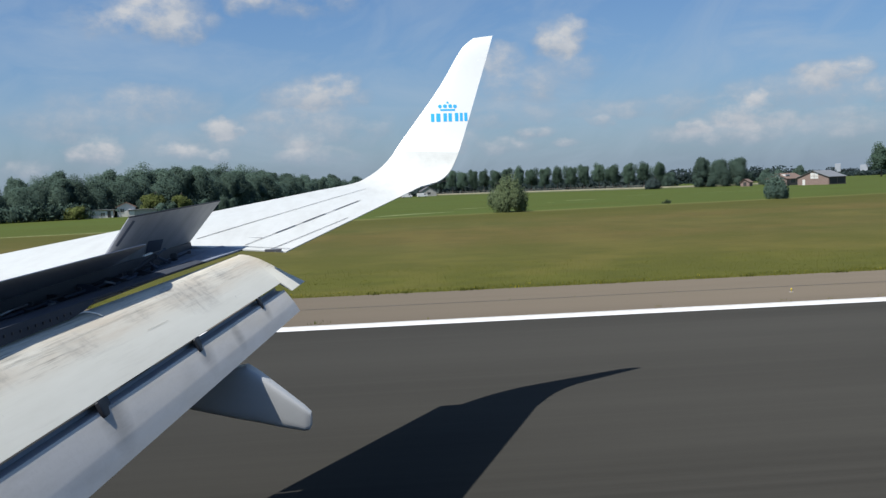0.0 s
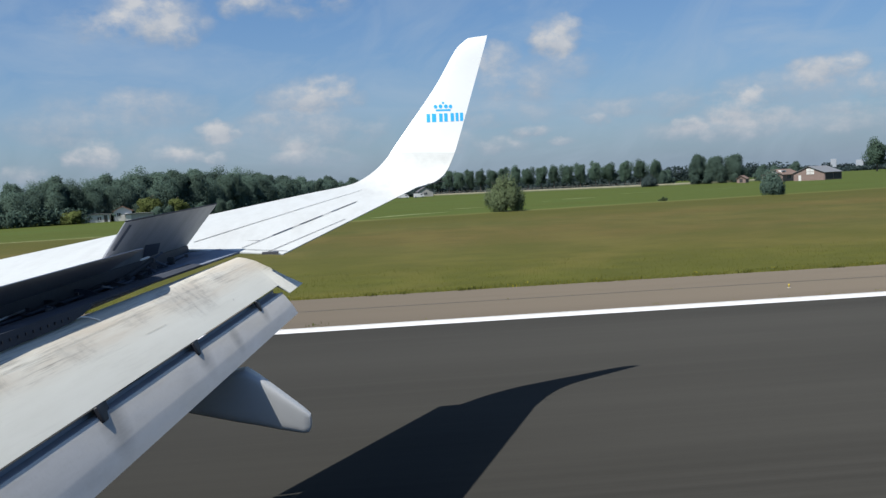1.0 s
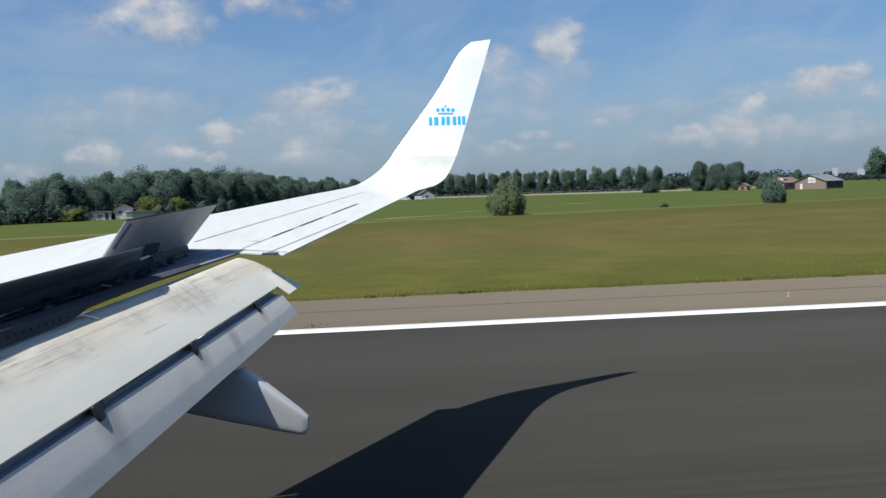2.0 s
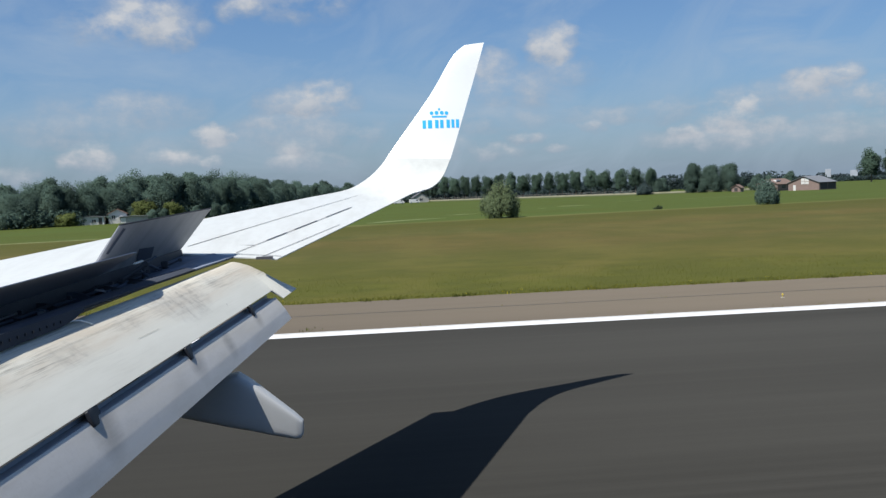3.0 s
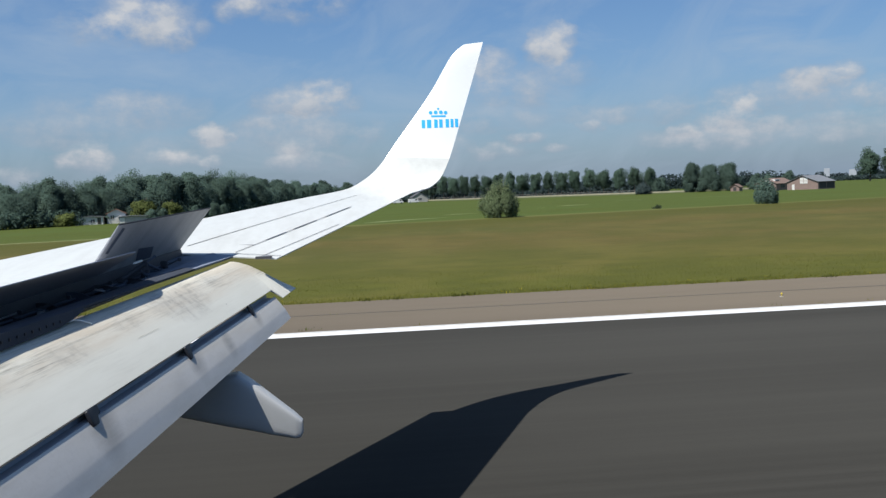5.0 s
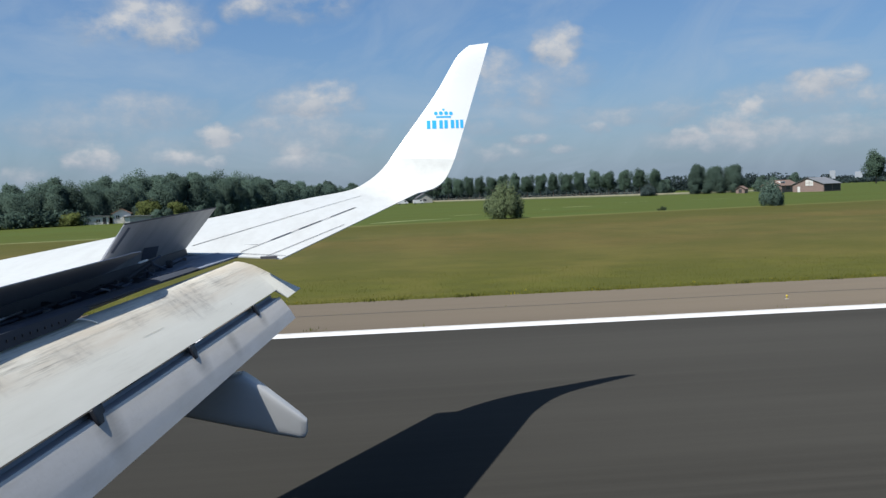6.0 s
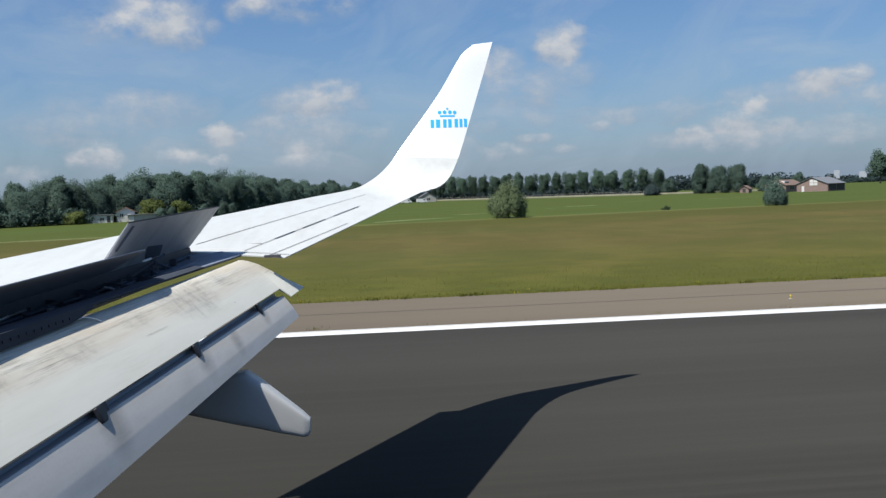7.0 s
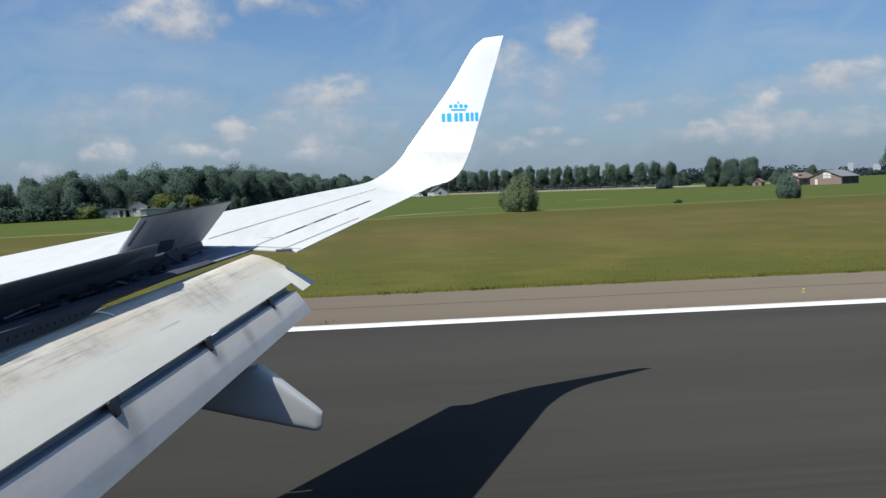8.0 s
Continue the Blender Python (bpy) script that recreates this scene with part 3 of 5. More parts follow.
# ---- ground, runway ----
LINE_Y = 27.13
EDGE_Y = 35.2
sheet("ground", -2500, 2500, -1500, 3500, -0.03, GRASS, "flat grassland and green crop field beside a runway")
sheet("runway", -1200, 1200, -31.0, LINE_Y + 0.35, 0.0, RUNWAY, "dark grey asphalt runway with drawn-out rubber streaks")
sheet("pavement", -1200, 1200, LINE_Y + 0.35, EDGE_Y, -0.004, SHOULDER, "weathered brownish asphalt shoulder beside the runway")
sheet("runway_edge_marking", -1200, 1200, LINE_Y - 0.45, LINE_Y + 0.45, 0.004, MARKING, "white painted runway edge line")


def joint_line(pts, width, label):
    bm = bmesh.new()
    up = []
    for (x, y), (x2, y2) in zip(pts, pts[1:]):
        d = Vector((x2 - x, y2 - y)).normalized()
        n = Vector((-d.y, d.x)) * width * 0.5
        bm.faces.new([bm.verts.new((px, py, 0.001)) for px, py in ((x - n.x, y - n.y), (x2 - n.x, y2 - n.y), (x2 + n.x, y2 + n.y), (x + n.x, y + n.y))])
    return tagged(part("pavement_joint", bm, JOINT, None), label, kind="structure")


rng = random.Random(5)
wobble = [(-120 + 6 * i, 31.5 + rng.uniform(-0.05, 0.05)) for i in range(60)]
joint_line(wobble, 0.07, "dark weathered seam along the asphalt shoulder")
for jx in (-64, -38.5, 37.5, 63.0):
    path = [(jx + rng.uniform(-0.12, 0.12), LINE_Y + 0.5 + (EDGE_Y - LINE_Y - 0.5) * k / 9) for k in range(10)]
    joint_line(path, 0.045, "dark filled crack across the asphalt shoulder")

seamline = joint_line([(-150 + 10 * i, LINE_Y + 0.27 + rng.uniform(-0.02, 0.02)) for i in range(40)], 0.05, "thin dark seam in the painted edge line")
seamline.location.z = 0.006

# pale dry strips of track that show through the crop
for trail, half in (((( -67.5, 113.0), (-33.8, 122.5), (-20.0, 127.5)), 0.5), (((-0.7, 140.4), (2.8, 144.6), (6.1, 147.6), (12.6, 151.4)), 0.8), (((14.0, 169.6), (16.8, 170.4), (20.7, 172.0)), 0.8), (((36.2, 193.2), (38.0, 193.6)), 0.9),
                    (((43.2, 206.8), (47.0, 207.4), (51.0, 207.6)), 1.3), (((64.7, 234.8), (75.0, 243.0)), 0.8), (((84.0, 236.0), (104.0, 240.0)), 0.8)):
    bm = bmesh.new()
    left, right = [], []
    for i, (x, y) in enumerate(trail):
        a, b = trail[max(i - 1, 0)], trail[min(i + 1, len(trail) - 1)]
        d = Vector((b[0] - a[0], b[1] - a[1])).normalized()
        side = half * (0.35 if i in (0, len(trail) - 1) else 1.0)
        left.append(bm.verts.new((x - d.y * side, y + d.x * side, -0.015)))
        right.append(bm.verts.new((x + d.y * side, y - d.x * side, -0.015)))
    for i in range(len(trail) - 1):
        bm.faces.new((right[i], right[i + 1], left[i + 1], left[i]))
    tagged(part("farm_track", bm, TRACK, None), "pale dry strip of track in the green crop", kind="structure")

# ---- aircraft ----
LIFT = 0.45  # lifts the aircraft, for a crowned runway, until its shadow fits the camera's view
airliner = thing("airliner", "white airliner with grey wing, lowered flaps and raised spoilers", "airliner", (0, 0, LIFT))

DIHEDRAL = 0.0994


def skin(y):
    return 3.709 + DIHEDRAL * (y - 15.4)


def lead(y):
    return -0.53 + 0.537 * (y - 15.45)


def trail_x(y):
    return -1.024 + 0.3436 * (y - 9.6)


def hinge(y):
    return -2.57 + 0.348 * (y - 8.05)


def box_ring(y, back_y=None):
    """Section of the inner wing from its nose to the spoiler hinge."""
    x0, x1, z = lead(y), hinge(y), skin(y)
    c = trail_x(y) - x0
    return [(x1, y, z), (x0 + 0.25 * (x1 - x0), y, z + 0.012), (x0, y, z), (x0 - 0.009 * c, y, z - 0.006 * c), (x0 - 0.014 * c, y, z - 0.045 * c),
            (x0 - 0.01 * c, y, z - 0.09 * c), (x0 + 0.1 * c, y, z - 0.125 * c), (x1, y, z - 0.10 * c)]


def droop(y, s):
    """How far the camber lets the rear of the outer wing hang below its crest plane."""
    return 0.155 * min(max(1 - (y - 9.6) / 5.0, 0.0), 1.2) * min(max((s - 0.5) / 0.5, 0.0), 1.3) ** 0.8


def full_ring(y, thin=1.0):
    """Section of the outer wing from nose to trailing edge."""
    x0, x1, z = lead(y), trail_x(y), skin(y)
    c = x1 - x0

    def at(s, dz):
        return (x0 + c * s, y, z + dz * c - droop(y, s))
    return [at(1, 0), at(0.88, 0), at(0.75, 0), at(0.6, 0), at(0.5, 0), at(0.25, 0.003), at(0, 0), at(-0.009, -0.006), at(-0.014, -0.04), at(-0.01, -0.075), at(0.1, -0.11),
            at(0.5, -0.09 * thin), at(0.75, -0.05 * thin), at(1, -0.004)]


bm = bmesh.new()
loft(bm, [box_ring(y) for y in (-0.6, 3.0, 6.0, 9.66)])
wing = part("wing", bm, WING, airliner, "pale grey swept wing skin with thin panel seams", smooth=True)
bm = bmesh.new()
loft(bm, [full_ring(9.661, 0.12), full_ring(10.0, 0.3), full_ring(10.5, 0.8)] + [full_ring(y) for y in (11.2, 12.5, 13.8, 14.6)])
# drooped slat ahead of the nose, with a narrow gap behind it
for ys in ((3.4, 6.9), (6.95, 10.9), (10.95, 15.15)):
    slat = bmesh.new()
    rings = []
    for y in ys:
        c = trail_x(y) - lead(y)
        x0, x, z = lead(y), lead(y) - 0.075 * c, skin(y)
        a, b = (0.029, 0.013) if y < 15 else (-0.03, 0.02)
        rings.append([(x0 - a * c, y, z - b * c), (x0 - 0.5 * (a + 0.075) * c, y, z - 0.5 * (b + 0.052) * c), (x - 0.008, y, z - 0.054 * c), (x - 0.09, y, z - 0.058 * c - 0.01), (x - 0.145, y, z - 0.062 * c - 0.03),
                      (x - 0.16, y, z - 0.15), (x - 0.13, y, z - 0.19), (x - 0.03, y, z - 0.058 * c - 0.03), (x0 - 0.5 * (a + 0.075) * c, y, z - 0.5 * (b + 0.052) * c - 0.03), (x0 - a * c, y, z - b * c - 0.008)])
    loft(slat, rings)
    part("slat", slat, WING, airliner, "lowered leading-edge slat", smooth=True)
outer = part("outer_wing", bm, WING, airliner, "", smooth=True)

# winglet: stations from the wing tip up, each with its y and the front and back edge
STATIONS = np.array([
    (14.6, lead(14.6), skin(14.6), trail_x(14.6), skin(14.6)),
    (15.3, -0.40, 3.735, 1.03, 3.71), (15.7, -0.06, 3.90, 1.25, 3.86), (15.95, 0.235, 4.155, 1.41, 4.115), (16.12, 0.545, 4.555, 1.565, 4.485),
    (16.36, 1.175, 5.38, 1.885, 5.38), (16.52, 1.605, 6.06, 2.12, 6.05), (16.60, 1.855, 6.29, 2.215, 6.33)])


def spline(tab, n):
    t = np.linspace(0, len(tab) - 1, n)
    out = []
    for u in t:
        i = min(int(u), len(tab) - 2)
        f = u - i
        p0, p1, p2, p3 = tab[max(i - 1, 0)], tab[i], tab[i + 1], tab[min(i + 2, len(tab) - 1)]
        out.append(0.5 * (2 * p1 + (p2 - p0) * f + (2 * p0 - 5 * p1 + 4 * p2 - p3) * f * f + (3 * p1 - p0 - 3 * p2 + p3) * f ** 3))
    return np.array(out)


STATION_ROWS = spline(STATIONS, 43)


WING_SHAPE = ((1, 0), (0.75, 0), (0.5, 0), (0.25, -0.003), (0, 0), (-0.05, 0.02), (-0.075, 0.05), (-0.05, 0.075), (0.1, 0.11), (0.5, 0.09), (1, 0.012))
TIP_SHAPE = ((1, 0), (0.75, -0.008), (0.5, -0.013), (0.25, -0.012), (0.04, -0.002), (-0.004, 0.012), (-0.01, 0.022), (0.02, 0.04), (0.2, 0.075), (0.5, 0.08), (1, 0.014))


def winglet_ring(k):
    s = STATION_ROWS
    y, lx, lz, tx, tz = s[k]
    a, b = s[max(k - 1, 0)], s[min(k + 1, len(s) - 1)]
    dy, dz = b[0] - a[0], (b[2] + b[4] - a[2] - a[4]) / 2
    d = math.hypot(dy, dz)
    ny, nz = dz / d, -dy / d
    c = math.hypot(tx - lx, tz - lz)

    def at(f, depth):
        return (lx + (tx - lx) * f, y + ny * depth * c, lz + (tz - lz) * f + nz * depth * c)
    s = min(k / 16.0, 1.0)
    s = s * s * (3 - 2 * s)
    return [at(f0 + (f1 - f0) * s, d0 + (d1 - d0) * s) for (f0, d0), (f1, d1) in zip(WING_SHAPE, TIP_SHAPE)]


bm = bmesh.new()
GREY_ROWS = 21
loft(bm, [winglet_ring(k) for k in range(0, GREY_ROWS)], cap=False)
part("winglet_root", bm, WING, airliner, "pale grey blended root of the winglet", smooth=True)
bm = bmesh.new()
loft(bm, [winglet_ring(k) for k in range(GREY_ROWS - 1, 43)])
winglet = part("winglet", bm, WHITE, airliner, "glossy white winglet with plain blue emblem shapes", smooth=True)


def on_winglet(x, z, proud=0.004):
    """A point on the winglet's inboard face at x and z."""
    best = None
    for y, lx, lz, tx, tz in STATION_ROWS[16:]:
        f = (x - lx) / (tx - lx)
        c = math.hypot(tx - lx, tz - lz)
        miss = lz + (tz - lz) * f - z
        face = y - 0.99 * c * np.interp(f, (0.04, 0.25, 0.5, 0.75, 1), (0.002, 0.012, 0.013, 0.008, 0))
        if best and best[0] < 0 <= miss:
            k = best[0] / (best[0] - miss)
            return (x, best[1] + (face - best[1]) * k - proud, z)
        best = (miss, face)
    return (x, best[1] - proud, z)


def emblem(name, pts):
    bm = bmesh.new()
    front = [bm.verts.new(on_winglet(x, z)) for x, z in pts]
    rear = [bm.verts.new(on_winglet(x, z, -0.006)) for x, z in pts]
    bm.faces.new(front)
    n = len(pts)
    for i in range(n):
        bm.faces.new((front[i], rear[i], rear[(i + 1) % n], front[(i + 1) % n]))
    part(name, bm, BLUE, winglet)


for x0, x1 in ((1.00, 1.06), (1.095, 1.17), (1.225, 1.285), (1.315, 1.375), (1.43, 1.49), (1.52, 1.57), (1.60, 1.655)):
    emblem("emblem_bar", [(x0, 4.775), (x1, 4.772), (x1 + 0.005, 4.92), (x0 + 0.005, 4.925)])
emblem("emblem_bar", [(1.18, 4.968), (1.44, 4.963), (1.445, 4.995), (1.175, 5.0)])
for x, z, r in ((1.175, 5.05, 0.033), (1.265, 5.052, 0.035), (1.36, 5.05, 0.035), (1.445, 5.043, 0.033), (1.315, 5.115, 0.020)):
    emblem("emblem_dot", [(x + r * math.cos(a), z + r * math.sin(a)) for a in (2 * math.pi * i / 14 for i in range(14))])


def seam(name, a, b, width, parent, lift=0.006):
    """A dark gap between two panels, following the upper skin; a and b are (x, y)."""
    bm = bmesh.new()
    n = 14
    rows = []
    for i in range(n + 1):
        x, y = a[0] + (b[0] - a[0]) * i / n, a[1] + (b[1] - a[1]) * i / n
        c = trail_x(y) - lead(y)
        s = (x - lead(y)) / c
        z = skin(y) + c * np.interp(s, (0, 0.25, 0.5), (0, 0.003, 0)) - droop(y, s) + lift
        rows.append((bm.verts.new((x - width / 2, y, z)), bm.verts.new((x + width / 2, y, z))))
    for p, q in zip(rows, rows[1:]):
        bm.faces.new((p[0], p[1], q[1], q[0]))
    part(name, bm, DARK, parent)


seam("panel_seam", (-1.991, 10.0), (-0.19, 14.55), 0.012, outer)
for y0, y1 in ((10.55, 11.07), (11.27, 11.95), (12.23, 13.1)):
    seam("hinge_gap", (-1.457 + 0.3615 * (y0 - 9.846), y0), (-1.457 + 0.3615 * (y1 - 9.846), y1), 0.024, outer, 0.008)
seam("panel_seam", (-1.457, 9.846), (-0.258, 13.162), 0.010, outer)
seam("tab_gap", (-1.186, 9.67), (-0.40, 11.698), 0.011, outer)


bm = bmesh.new()
rows = []
for i in range(9):
    f = i / 8
    pair = []
    for y in (9.775, 9.788):
        c = trail_x(y) - lead(y)
        x = trail_x(y) - 0.50 * (1 - f) - 0.01
        pair.append(bm.verts.new((x, y, skin(y) - droop(y, (x - lead(y)) / c) + 0.007)))
    rows.append(pair)
for p, q in zip(rows, rows[1:]):
    bm.faces.new((p[0], p[1], q[1], q[0]))
part("panel_seam", bm, DARK, outer)
# dark strip below the inner end
bm = bmesh.new()
loft(bm, [[(trail_x(9.67) - u, 9.66 + w, skin(9.67) - droop(9.67, 1.0) + 0.040 - dz) for w, dz in ((-0.05, 0.010), (0.02, 0.008), (0.02, 0.028), (-0.05, 0.034))] for u in (0.22, 0.14, 0.05)])
part("inner_end_strip", bm, BRACKET, outer)


# spoilers
def spoiler(y0, y1, raised, chord0, chord1, label, slant=0.0, mat=None, slant1=0.0, rounded=False):
    """A raised panel; slant and slant1 set the hinge corners outboard of the rear corners."""
    a = radians(raised)
    bm = bmesh.new()
    rings = []
    rows = [(y0, chord0, slant), (y1, chord1, slant1)]
    if rounded:
        step = (chord1 - chord0) / (y1 - y0)
        rows = [(y0, chord0, slant)] + [(y1 - b, (chord1 - step * b) * k, slant1 + b) for b, k in ((0.24, 1.0), (0.15, 0.985), (0.08, 0.955), (0.03, 0.91), (0.0, 0.84))]
    for y, c, s in rows:
        h = Vector((hinge(y), y, skin(y) - 0.02))
        u = Vector((math.cos(a), 0, math.sin(a)))
        n = Vector((-math.sin(a), 0, math.cos(a)))
        k = Vector((0.348 * s, s, DIHEDRAL * s))
        rings.append([h + k, h + u * c - n * 0.002, h + u * c + n * 0.004, h + k * 0.5 + u * 0.5 * c + n * 0.012, h + k + n * 0.014])
    loft(bm, rings)
    return part("spoiler", bm, mat or SPOILER, airliner, label)


up = spoiler(8.05, 9.66, 51, 0.63, 0.56, "grey spoiler panel standing up steeply", 0.12)
spoiler(5.99, 7.93, 23.0, 0.892, 0.726, "dark grey spoiler panel partly raised", mat=SPOILER_LOW, slant1=0.40, rounded=True)
# Next two panels sit out of view, widened to shade the flap's nose.
spoiler(4.2, 5.986, 23.0, 1.02, 0.893, "wide dark grey spoiler panel partly raised", mat=SPOILER_LOW)
spoiler(2.4, 4.196, 23.0, 1.10, 1.022, "wide dark grey spoiler panel partly raised", mat=SPOILER_LOW)


def on_spoiler(y, f, off=-0.006):
    a = radians(51)
    c = 0.63 + (y - 8.05) / 1.61 * -0.07
    return (hinge(y) + math.cos(a) * c * f - math.sin(a) * off, y, skin(y) - 0.02 + math.sin(a) * c * f + math.cos(a) * off)


# Flat dark patches paint the shade of a slit and a recess.
for pts in (((8.165, 0.47), (8.14, 0.93), (8.19, 0.91), (8.215, 0.45)), ((8.856, 0.06), (8.713, 0.389), (8.99, 0.343), (9.095, 0.08))):
    bm = bmesh.new()
    bm.faces.new([bm.verts.new(on_spoiler(y, f)) for y, f in pts])
    part("recess_shade_patch", bm, BAY_SHADE, up)
# thin dark rubber seal along the raised rear edge
bm = bmesh.new()
loft(bm, [[on_spoiler(y, f, o) for f, o in ((0.988, -0.004), (1.004, -0.004), (1.004, 0.006), (0.99, 0.006))] for y in (8.05, 8.85, 9.655)])
part("edge_seal", bm, RUBBER, up)

# spoiler bay behind the rear spar: web, ribs, floor and lip


def lip(y):
    return -1.55 + 0.245 * (y - 9.3)


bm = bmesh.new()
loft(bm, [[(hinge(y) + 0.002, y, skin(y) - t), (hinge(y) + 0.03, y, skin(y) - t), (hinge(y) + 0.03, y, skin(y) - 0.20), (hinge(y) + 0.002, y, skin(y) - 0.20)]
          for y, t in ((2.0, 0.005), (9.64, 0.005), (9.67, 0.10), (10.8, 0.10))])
part("rear_spar", bm, BRACKET, airliner, "dark rear spar web")
def lip_z(y):
    return 3.015 + 0.056 * (y - 9.3)


def floor_ring(y, edge):
    return [(hinge(y) + 0.03, y, skin(y) - 0.17), (edge - 0.05, y, lip_z(y) - 0.05), (edge, y, lip_z(y) - 0.04), (edge, y, lip_z(y) - 0.055), (hinge(y) + 0.03, y, skin(y) - 0.20)]


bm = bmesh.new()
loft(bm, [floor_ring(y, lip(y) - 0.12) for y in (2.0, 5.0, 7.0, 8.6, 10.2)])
bay = part("bay_floor", bm, BAY_SHADE, airliner, "dark shaded cove floor with rivets")
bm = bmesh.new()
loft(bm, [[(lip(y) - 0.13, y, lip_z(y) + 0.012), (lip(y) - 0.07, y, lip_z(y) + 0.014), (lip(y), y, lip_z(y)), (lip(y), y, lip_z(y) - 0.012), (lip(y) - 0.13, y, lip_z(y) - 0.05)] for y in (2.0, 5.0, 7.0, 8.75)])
part("cove_lip", bm, LIP_SHADE, airliner, "cove lip strip with dark bluish shade in its colour")
# a dark flange, added to close the sight line above the flap's nose inboard
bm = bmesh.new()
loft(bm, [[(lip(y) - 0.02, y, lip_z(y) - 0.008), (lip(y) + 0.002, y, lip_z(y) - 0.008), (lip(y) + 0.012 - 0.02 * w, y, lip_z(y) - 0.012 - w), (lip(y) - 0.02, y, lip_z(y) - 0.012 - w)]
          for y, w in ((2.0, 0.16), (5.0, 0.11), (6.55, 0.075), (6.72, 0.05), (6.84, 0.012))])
seal = part("seal", bm, LIP_SHADE, airliner, "dark flange added above the flap")
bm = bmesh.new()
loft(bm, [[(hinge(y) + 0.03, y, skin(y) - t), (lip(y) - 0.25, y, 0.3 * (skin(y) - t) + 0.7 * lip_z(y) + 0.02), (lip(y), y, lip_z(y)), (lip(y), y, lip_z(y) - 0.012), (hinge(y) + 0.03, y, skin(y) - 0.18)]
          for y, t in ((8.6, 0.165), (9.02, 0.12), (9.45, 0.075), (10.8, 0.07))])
part("cove_panel", bm, PANEL_SHADE, airliner, "shaded grey panel under the wing's rear edge")
for k in range(16):
    y = 5.35 + 0.08 * k
    bm = bmesh.new()
    box(bm, (lip(y) + 0.002, y - 0.010, lip_z(y) - 0.062), (lip(y) + 0.0135, y + 0.010, lip_z(y) - 0.042), 0.002)
    part("clip", bm, RUBBER, seal)
bm = bmesh.new()
tube(bm, (-2.155, 6.835, 2.854), (-2.155, 6.865, 2.854), 0.014, seg=12)
tube(bm, (-2.17, 6.85, 2.87), (-2.155, 6.85, 2.856), 0.007, seg=8)
part("flap_roller", bm, RUBBER, seal, "small dark roller in the slot")
bm = bmesh.new()
y = 10.25
loft(bm, [[(hinge(y) + 0.03, y + w, skin(y) - 0.16), (lip(y), y + w, lip_z(y) - 0.02), (lip(y), y + w, lip_z(y) + 0.05), (hinge(y) + 0.03, y + w, skin(y) - 0.06)] for w in (0, 0.02)])
part("end_rib", bm, COVE, airliner)
rng = random.Random(11)
for k in range(18):
    y = 3.2 + k * 0.36
    bm = bmesh.new()
    top = skin(y) - 0.06 - rng.uniform(0, 0.05)
    reach = 0.20 + rng.uniform(0, 0.14)
    prof = [(0.03, -0.18), (reach, -0.15), (reach, -0.125), (reach * 0.6, top - skin(y) - 0.02), (reach * 0.35, top - skin(y)), (0.03, top - skin(y))]
    loft(bm, [[(hinge(y) + px, y + w, skin(y) + pz) for px, pz in prof] for w in (-0.008, 0.008)])
    part("bay_rib", bm, (DARK, BAY_SHADE, BRACKET)[k % 3], bay)
for k in range(11):
    y = 3.6 + k * 0.54
    bm = bmesh.new()
    a = Vector((hinge(y) + 0.05, y, skin(y) - 0.12))
    m = Vector((hinge(y) + 0.20, y + 0.10, skin(y) - 0.075 + 0.02 * rng.random()))
    e = Vector((hinge(y) + 0.33, y + 0.16, skin(y) - 0.03 + 0.02 * rng.random()))
    tube(bm, a, m, 0.014, 0.014)
    tube(bm, m, e, 0.008, 0.008)
    part("actuator_rod", bm, ALLOY if k == 6 else (DARK, BRACKET)[k % 2], bay)
    bm = bmesh.new()
    box(bm, (e.x - 0.018, e.y - 0.014, e.z - 0.018), (e.x + 0.018, e.y + 0.014, e.z + 0.014), 0.004)
    part("clevis", bm, BRACKET, bay)
bm = bmesh.new()
for r in (0.0, 0.035):
    tube(bm, (hinge(2.5) + 0.10 + r, 2.5, skin(2.5) - 0.12 - r), (hinge(9.4) + 0.10 + r, 9.4, skin(9.4) - 0.12 - r), 0.012)
part("hydraulic_line", bm, BAY_SHADE, bay)
for k in range(34):
    y = 4.4 + k * 0.11
    bm = bmesh.new()
    tube(bm, (lip(y) - 0.06, y, lip_z(y) - 0.025), (lip(y) - 0.06, y, lip_z(y) - 0.008), 0.014, seg=7)
    part("rivet", bm, DARK, bay)
# bright latch plate lying along the span
bm = bmesh.new()
loft(bm, [[(x0 + dx, y, z + dz) for dx, dz in ((-0.008, -0.007), (0.008, -0.008), (0.008, 0.007), (-0.008, 0.008))] for x0, y, z in ((-2.153, 8.383, 3.086), (-2.111, 8.503, 3.101))])
part("latch", bm, WHITE, bay, "small bright white latch")
